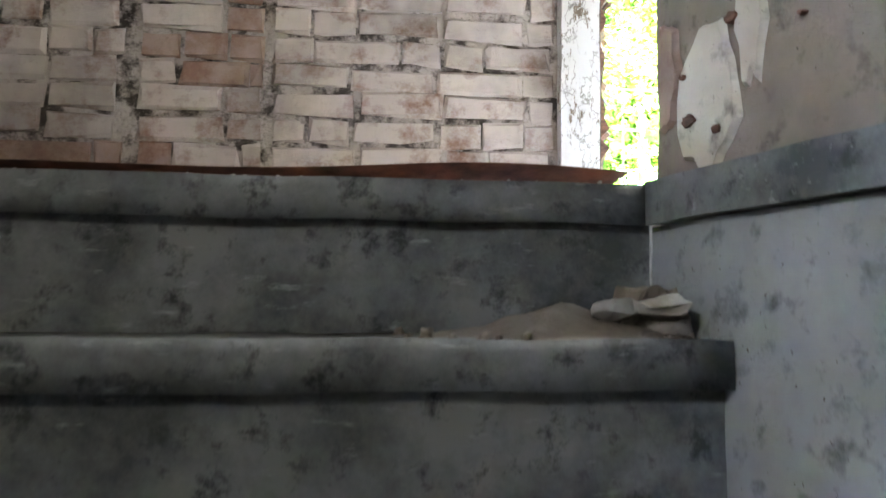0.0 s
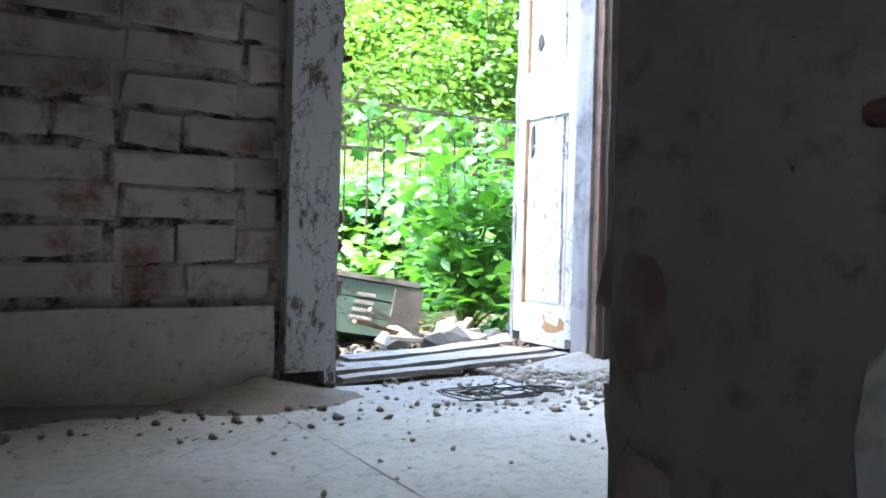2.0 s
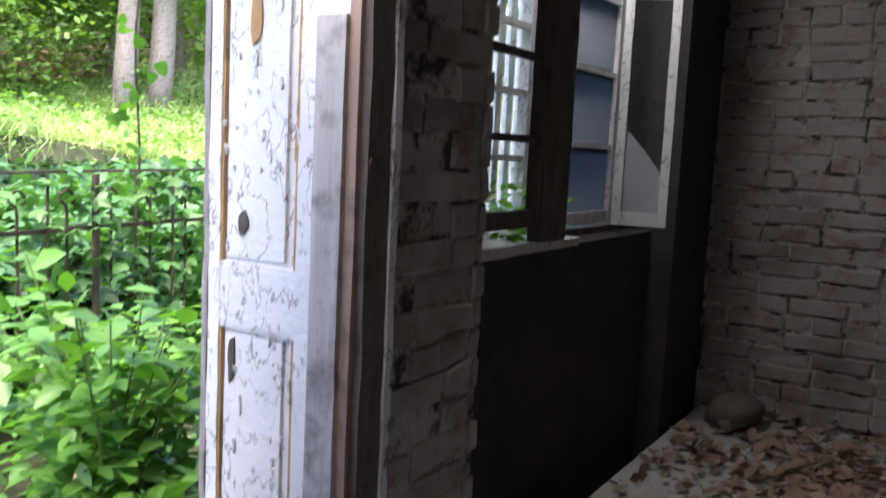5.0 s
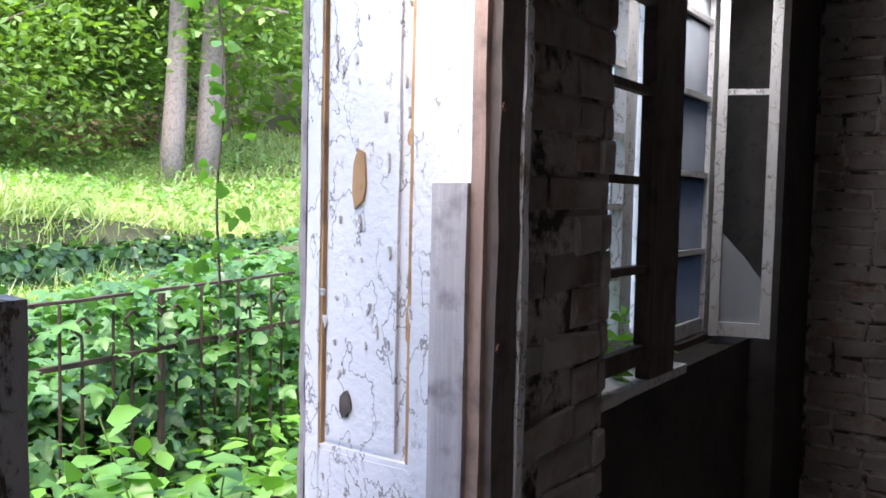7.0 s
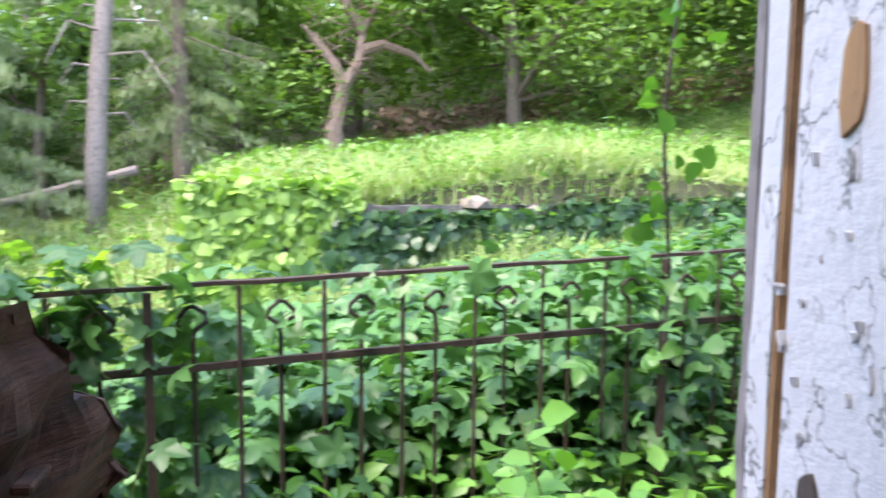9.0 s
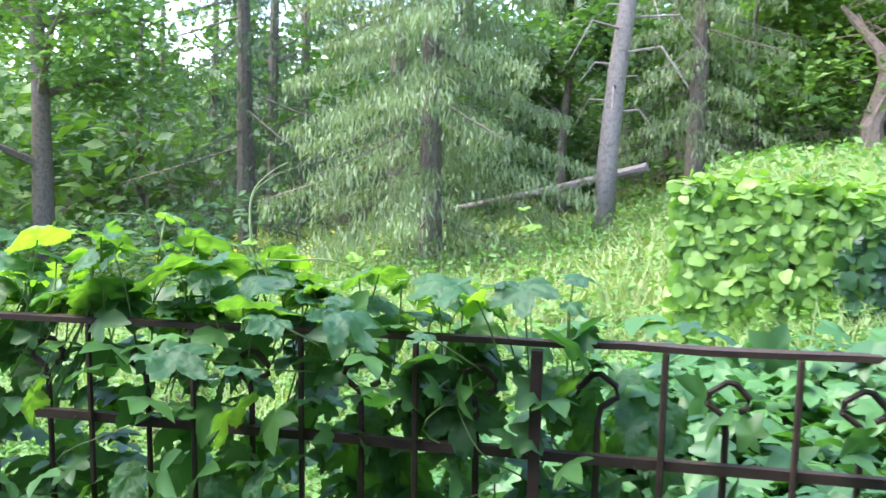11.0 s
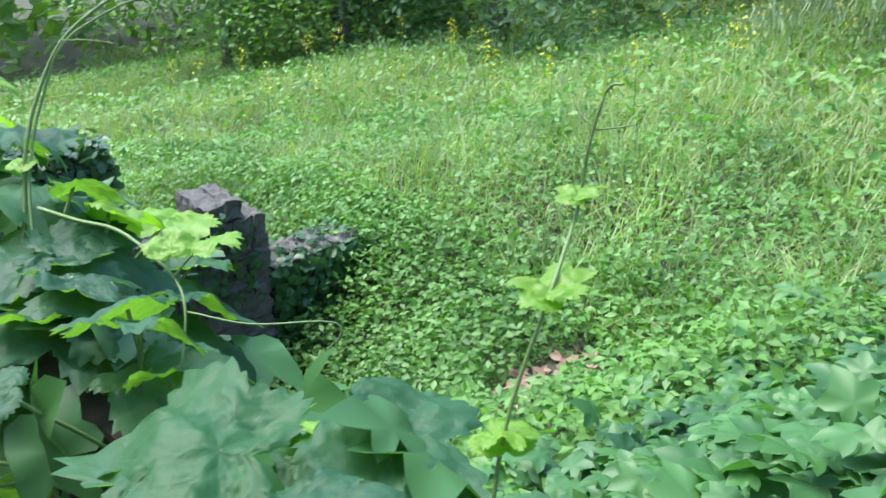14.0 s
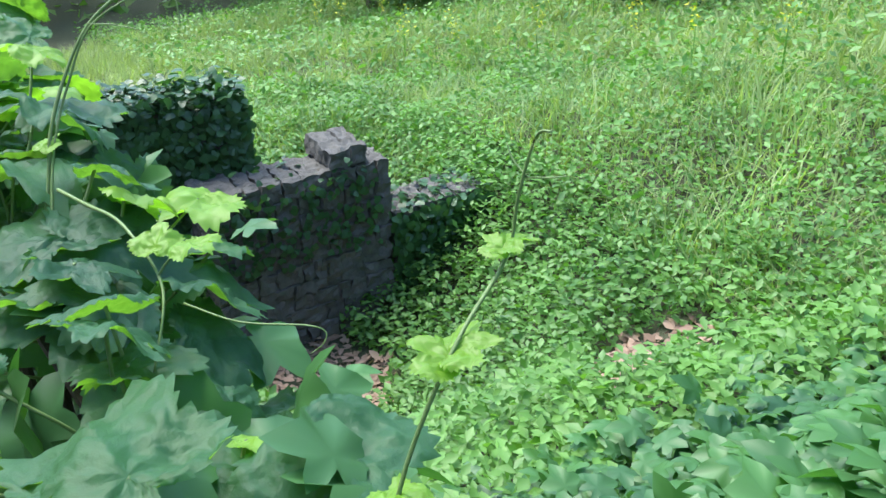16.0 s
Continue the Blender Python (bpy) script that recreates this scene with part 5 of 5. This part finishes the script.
for k in range(-10, 14):
    x = 0.2205 * k
    if k % 7 == 0:
        part("post", rough_box(x - 0.01, x + 0.01, -0.03, -0.009, -0.2, 0.957 + 0.01 * x, 0.1, 0.002, 0, k), M_RUST, fence)
    else:
        part("bar", bm_tube([(x, -0.012, -0.05), (x, -0.012, 0.96 + 0.01 * x)], 0.006, 6), M_RUST, fence)
    xh = x + 0.11
    hook = [(xh, 0.014, -0.05), (xh, 0.014, 0.82), (xh - 0.004, 0.014, 0.85), (xh - 0.034, 0.014, 0.872), (xh - 0.03, 0.014, 0.892), (xh - 0.002, 0.014, 0.912), (xh + 0.012, 0.014, 0.91), (xh + 0.036, 0.014, 0.885), (xh + 0.034, 0.014, 0.868), (xh + 0.02, 0.014, 0.86)]
    if k % 7 == 0:
        hook = [(2 * xh - px, py, pz) for px, py, pz in hook]
    part("looped_bar", bm_tube(hook, 0.0062, 6), M_RUST, fence)

# ---- hop on the fence ----
mv, mf = leaf_lobed(5, 0.06, 0.14, 1, 0.4)


def leaf_mesh(five, material, seed):
    m = bpy.data.meshes.new("leaf")
    v, f = leaf_hop(five)
    vs = []
    for x, y, z in v:
        d = noise.noise(Vector((x * 3, y * 3, seed * 3.7)))
        vs.append((x * (1 + 0.14 * d), y * (1 + 0.1 * d), z + 0.1 * d + 0.03 * noise.noise(Vector((x * 9, y * 9, seed)))))
    m.from_pydata(vs, [], f)
    m.polygons.foreach_set("use_smooth", [True] * len(m.polygons))
    m.materials.append(material)
    return m


BIG = [leaf_mesh(True, M_HOP, k) for k in range(4)] + [leaf_mesh(False, M_HOP, k + 9) for k in range(3)]
YOUNG = [leaf_mesh(False, M_HOP_Y, k) for k in range(3)]
hop = thing("hop_vine", "climbing hop with large lobed leaves over the iron rail", "vine", "", "", (0.3, 3.6, 0))
rnd = random.Random(12)


def add_leaf(x, y, z, size, tilt, head, young=False, sway=0):
    ob = new("leaf", rnd.choice(YOUNG if young else BIG))
    ob.parent = hop
    ob.matrix_basis = Matrix.Translation((x - 0.3, y - 3.6, z)) @ Matrix.Rotation(radians(head), 4, "Z") @ Matrix.Rotation(radians(tilt), 4, "X") @ Matrix.Rotation(radians(sway), 4, "Y") @ Matrix.Diagonal((size, size, size, 1))
    return ob


def stalk(points, r=0.0017):
    part("stalk", bm_tube([(x - 0.3, y - 3.6, z) for x, y, z in points], r, 5), M_STEM, hop, "", True)


def hop_leaf(base, tip, lit, scale=1.0):
    """A leaf from its stalk's end to its tip, on a stalk that rises from the rail."""
    b, p = Vector(base), Vector(tip)
    d = p - b
    # lit leaves lean away from the open side, so that the sky shines through them
    across = d.cross(Vector((-0.36, 0.3, 1)) if lit else Vector((0.06, -0.1, 1))).normalized()
    up = across.cross(d.normalized())
    m = Matrix((across, d.normalized(), up)).transposed().to_4x4()
    k = d.length / 0.64 * scale
    ob = new("leaf", rnd.choice(YOUNG[:2] + BIG[:3] if lit and rnd.random() < 0.5 else BIG))
    ob.parent = hop
    ob.matrix_basis = Matrix.Translation((b.x - 0.3, b.y - 3.6, b.z)) @ m @ Matrix.Rotation(radians(rnd.gauss(0, 9)), 4, "Y") @ Matrix.Diagonal((k, k, k, 1))
    foot = Vector((b.x + rnd.uniform(-0.04, 0.04), fence_y(b.x) + rnd.uniform(0, 0.05), min(b.z - 0.08, 0.9)))
    stalk([b, b.lerp(foot, 0.35) - d * 0.12, b.lerp(foot, 0.75) - d * 0.08, foot])


hop_leaf((0.618, 3.619, 1.069), (0.535, 3.554, 1.065), False)
hop_leaf((0.738, 3.626, 1.073), (0.755, 3.549, 1.050), False)
hop_leaf((0.484, 3.420, 1.042), (0.564, 3.406, 1.009), False)
hop_leaf((0.363, 3.424, 1.021), (0.353, 3.367, 1.021), False)
hop_leaf((0.186, 3.384, 0.961), (0.276, 3.367, 0.949), False)
hop_leaf((0.428, 3.548, 1.039), (0.411, 3.513, 1.043), False)
hop_leaf((0.266, 3.619, 1.056), (0.160, 3.592, 1.047), False)
hop_leaf((0.824, 3.634, 1.092), (0.869, 3.638, 1.089), False)
hop_leaf((0.829, 3.576, 1.057), (0.864, 3.571, 1.046), False)
hop_leaf((0.623, 3.448, 1.016), (0.615, 3.418, 1.016), False)
hop_leaf((0.163, 3.527, 1.066), (0.181, 3.505, 1.037), False)
hop_leaf((0.341, 3.362, 0.954), (0.347, 3.319, 0.962), False)
hop_leaf((0.465, 3.635, 1.075), (0.515, 3.666, 1.080), True)
hop_leaf((0.321, 3.632, 1.058), (0.377, 3.650, 1.068), True)
hop_leaf((0.422, 3.641, 1.067), (0.377, 3.605, 1.051), True)
hop_leaf((0.096, 3.608, 1.070), (0.223, 3.645, 1.091), True)
hop_leaf((0.062, 3.587, 1.076), (0.002, 3.513, 1.049), True)
hop_leaf((0.254, 3.512, 1.021), (0.357, 3.560, 1.032), True)
hop_leaf((0.587, 3.608, 1.047), (0.560, 3.566, 1.048), True)
hop_leaf((-0.074, 3.536, 1.126), (0.010, 3.564, 1.113), True)
hop_leaf((-0.037, 3.526, 1.098), (-0.045, 3.487, 1.069), True)
hop_leaf((0.667, 3.588, 1.049), (0.634, 3.562, 1.037), True)
hop_leaf((0.346, 3.605, 1.041), (0.304, 3.573, 1.028), True)
hop_leaf((0.686, 3.632, 1.070), (0.713, 3.677, 1.073), True)
hop_leaf((0.509, 3.634, 1.059), (0.484, 3.614, 1.047), True)
hop_leaf((0.531, 3.658, 0.999), (0.566, 3.723, 0.984), False)
hop_leaf((0.588, 3.741, 1.009), (0.672, 3.770, 1.007), False)
hop_leaf((0.276, 3.645, 1.056), (0.303, 3.738, 1.018), False)
hop_leaf((0.279, 3.726, 1.002), (0.271, 3.818, 0.954), False)
hop_leaf((0.341, 3.717, 0.958), (0.346, 3.783, 0.908), False)
hop_leaf((0.433, 3.646, 1.019), (0.497, 3.658, 1.012), False)
hop_leaf((0.453, 3.713, 0.966), (0.463, 3.749, 0.941), False)
hop_leaf((0.249, 3.690, 1.077), (0.272, 3.734, 1.061), True)
hop_leaf((0.214, 3.674, 1.097), (0.230, 3.728, 1.081), True)
hop_leaf((0.550, 3.700, 1.008), (0.565, 3.726, 1.009), True)
hop_leaf((0.063, 3.645, 1.120), (0.115, 3.701, 1.091), True)
hop_leaf((-0.019, 3.659, 1.159), (0.009, 3.691, 1.144), True)
for i in range(300):
    x = rnd.uniform(-1.5, 1.0)
    top = rnd.random() < 0.42
    z = 0.965 + 0.14 * rnd.random() ** 1.5 * (1 - 0.7 * max(0, x)) if top else rnd.uniform(0.3, 0.93)
    dy = abs(rnd.gauss(0.09, 0.06)) if top else rnd.choice((-1, 1, 1, 1)) * rnd.uniform(0.03, 0.1)
    if x > 0.35 and (top or dy < 0):
        z, dy = rnd.uniform(0.6, 0.9), rnd.uniform(0.04, 0.16)
        top = False
    if dy < 0:
        z = min(z, 0.82)
    if x > 0.6 and rnd.random() < 0.5:
        continue
    size = rnd.uniform(0.08, 0.16)
    add_leaf(x, fence_y(x) + dy, z, size, rnd.gauss(24, 18) if top else rnd.gauss(-48, 16), rnd.gauss(200, 60) if top else rnd.gauss(180, 45), top and rnd.random() < 0.2, rnd.gauss(0, 12))
    if top:
        stalk([(x, fence_y(x) + dy, z), (x + 0.02, fence_y(x) + dy * 0.5, z - 0.06), (x, fence_y(x), z - 0.15)])
# smaller leaves joined, filling the fence
n = 2600
x = RNG.uniform(-1.4, 3.5, n)
keep = RNG.random(n) < np.where(x < 0.9, 1.0, np.where(x > 2.0, 0.85, 0.28))
x = x[keep]
n = len(x)
z = RNG.uniform(0.05, 1.02, n)
pos = np.column_stack([x, fence_y(x) + RNG.normal(0.06, 0.07, n), z])
soup("hop_foliage", mv, mf, pos, turns(n, 35, 25), RNG.uniform(0.05, 0.11, n), M_HOP_S, None, "green hop foliage woven through the fence", "vine")
# hop spreading over the slope beyond
n = 11000
x = RNG.normal(1.6, 1.6, n)
y = fence_y(x) + np.where(x < 1.0, 1.0, 0.35) + np.abs(RNG.normal(0, 1.2, n))
keep = (x > -0.9) & (y < 8.6) & (x < 6)
x, y = x[keep], y[keep]
hump = 0.75 * np.exp(-((y - 5.2) / 1.6) ** 2) * sm(-0.7, 0.9, x)
pos = np.column_stack([x, y, ground_z(x, y) + hump * RNG.uniform(0.6, 1.0, len(x)) + RNG.uniform(0.02, 0.3, len(x))])
soup("hop_foliage", mv, mf, pos, turns(len(x), 18, 20), RNG.uniform(0.075, 0.15, len(x)), M_HOP_S, None, "hop leaves spreading over the slope below the fence", "vine")


def curve_through(points, steps=5):
    """A smooth line through points."""
    pts = [Vector(p) for p in points]
    pts = [2 * pts[0] - pts[1]] + pts + [2 * pts[-1] - pts[-2]]
    out = []
    for p0, p1, p2, p3 in zip(pts, pts[1:], pts[2:], pts[3:]):
        for k in range(steps):
            t = k / steps
            out.append(0.5 * (2 * p1 + (p2 - p0) * t + (2 * p0 - 5 * p1 + 4 * p2 - p3) * t * t + (3 * p1 - p0 - 3 * p2 + p3) * t ** 3))
    return out + [pts[-2]]


def shoot(points, r, leaves=()):
    pts = curve_through(points)
    n = len(pts)
    part("shoot", bm_tube([(p.x - 0.3, p.y - 3.6, p.z) for p in pts], [r * (1 - 0.55 * i / n) for i in range(n)], 6), M_STEM, hop, "thin pale green shoot", True)
    for lx, ly, lz, size, tilt, head in leaves:
        add_leaf(lx, ly, lz, size, tilt, head, True)


# the upright shoot and its pairs of young leaves
shoot([(0.76, 3.69, 0.85), (0.735, 3.71, 0.99), (0.722, 3.733, 1.085), (0.719, 3.768, 1.16), (0.69, 3.817, 1.183), (0.688, 3.825, 1.215), (0.693, 3.831, 1.247), (0.702, 3.834, 1.252)], 0.0015,
      ((0.72, 3.765, 1.157, 0.036, 15, 120), (0.718, 3.77, 1.161, 0.036, 25, 330), (0.692, 3.814, 1.19, 0.024, 20, 100), (0.69, 3.818, 1.192, 0.024, 20, 320), (0.723, 3.732, 1.08, 0.036, 10, 60), (0.721, 3.735, 1.086, 0.034, 20, 250)))
shoot([(0.69, 3.829, 1.225), (0.678, 3.828, 1.231), (0.672, 3.828, 1.238)], 0.0006)
shoot([(0.69, 3.829, 1.225), (0.704, 3.834, 1.229), (0.712, 3.837, 1.232)], 0.0006)
# the long twin shoot that nods over
shoot([(0.245, 3.603, 1.013), (0.208, 3.630, 1.079), (0.189, 3.645, 1.127), (0.173, 3.667, 1.169), (0.163, 3.700, 1.215), (0.176, 3.744, 1.249), (0.196, 3.784, 1.269), (0.199, 3.783, 1.258), (0.194, 3.770, 1.230)], 0.0022, ((0.190, 3.637, 1.118, 0.03, 30, 30),))
shoot([(0.259, 3.617, 1.026), (0.210, 3.636, 1.092), (0.188, 3.652, 1.132), (0.173, 3.672, 1.168), (0.166, 3.701, 1.214), (0.186, 3.749, 1.244), (0.198, 3.771, 1.249), (0.209, 3.774, 1.235), (0.215, 3.773, 1.218)], 0.0015)
shoot([(0.163, 3.700, 1.217), (0.184, 3.721, 1.217), (0.204, 3.739, 1.214)], 0.0008)
# the arching stalk with a young pair
shoot([(0.225, 3.638, 1.087), (0.272, 3.657, 1.085), (0.319, 3.671, 1.089), (0.361, 3.679, 1.084), (0.403, 3.685, 1.071), (0.430, 3.680, 1.056), (0.455, 3.661, 1.020)], 0.002, ((0.396, 3.688, 1.093, 0.042, 25, 60), (0.430, 3.708, 1.105, 0.042, 10, 290)))
shoot([(0.403, 3.685, 1.071), (0.414, 3.695, 1.089), (0.430, 3.708, 1.104)], 0.0012)
shoot([(0.048, 3.577, 1.075), (0.031, 3.580, 1.121), (0.011, 3.578, 1.159), (-0.022, 3.560, 1.170), (-0.053, 3.539, 1.171)], 0.0014)
shoot([(0.363, 3.706, 1.017), (0.411, 3.739, 1.014), (0.449, 3.783, 1.017), (0.459, 3.796, 1.012), (0.462, 3.792, 1.003), (0.460, 3.781, 0.996)], 0.001)
for k in range(16):
    x = rnd.uniform(-1.0, 0.9)
    z = rnd.uniform(0.5, 0.85)
    y = fence_y(x)
    shoot([(x, y - 0.03, z - 0.3), (x + 0.05, y + 0.03, z - 0.1), (x + rnd.uniform(-0.1, 0.1), y - 0.03, z), (x + rnd.uniform(-0.15, 0.15), y + 0.01, z + 0.1)], 0.0024)

# ---- plants at the door ----
bush = thing("shrub", "bright green leafy shrub growing beside the open door", "shrub", "", "", (1.62, 2.85, -0.03))
tips = []
for i in range(22):
    a, ln = rnd.uniform(0, 6.28), rnd.uniform(0.25, 0.85)
    sp = rnd.uniform(0.1, 0.38)
    pts = [(0, 0, 0), (math.cos(a) * sp * 0.4, math.sin(a) * sp * 0.4, ln * 0.55), (math.cos(a) * sp, math.sin(a) * sp, ln)]
    part("stem", bm_tube(pts, [0.006, 0.004, 0.002], 5), M_STEM, bush)
    for k in range(34):
        t = rnd.uniform(0.35, 1)
        tips.append((math.cos(a) * sp * t + rnd.gauss(0, 0.055), math.sin(a) * sp * t + rnd.gauss(0, 0.055), ln * t + rnd.gauss(0, 0.03)))
tips = np.array(tips)
soup("foliage", lv, lf, tips, turns(len(tips), 20, 25), RNG.uniform(0.05, 0.11, len(tips)), M_BUSH, bush)
p = on_ground(2600, 0.5, 4.2, 2.5, 4.3, lambda x, y: (y < fence_y(x) + 0.25) & ((y > 2.95) | (x > 1.6)) & (x > 0.8 + 0.0 * y))
p[:, 2] += RNG.random(len(p)) * 0.4 * sm(2.7, 3.3, p[:, 1]) + 0.02
soup("weeds", lv, lf, p, turns(len(p), 20, 25), RNG.uniform(0.05, 0.12, len(p)), M_BUSH, None, "fresh green weeds between house and fence", "weeds")
p = on_ground(500, 0.7, 3.4, 2.4, 3.4, None, 0.01)
soup("dry_leaves", lv, lf, p, turns(len(p), 8, 20), RNG.uniform(0.04, 0.09, len(p)), M_LITTER, None, "dry brown leaves on the soil by the door", "dry leaves")
strand = thing("ivy_strand", "thin ivy strand hanging down beside the door", "ivy", "", "", (1.62, 2.75, 0))
sp = [(0.02 * math.sin(k * 1.1), 0.02 * math.cos(k), 2.4 - k * 0.1) for k in range(15)]
part("stem", bm_tube(sp, 0.003, 5), M_JAMB, strand)
k = 80
pp = np.array([sp[i % 15] for i in range(k)]) + RNG.normal(0, 0.03, (k, 3))
soup("leaves", iv, jf, pp, turns(k, 60, 20), RNG.uniform(0.02, 0.042, k), M_BUSH, strand)
p = np.column_stack([RNG.uniform(2.25, 2.8, 160), RNG.uniform(2.08, 2.3, 160), 0.87 + RNG.random(160) ** 1.5 * 0.16])
soup("sill_weeds", lv, lf, p, turns(160, 25, 25), RNG.uniform(0.03, 0.07, 160), M_BUSH, None, "small green weeds growing on the window sill", "weeds")
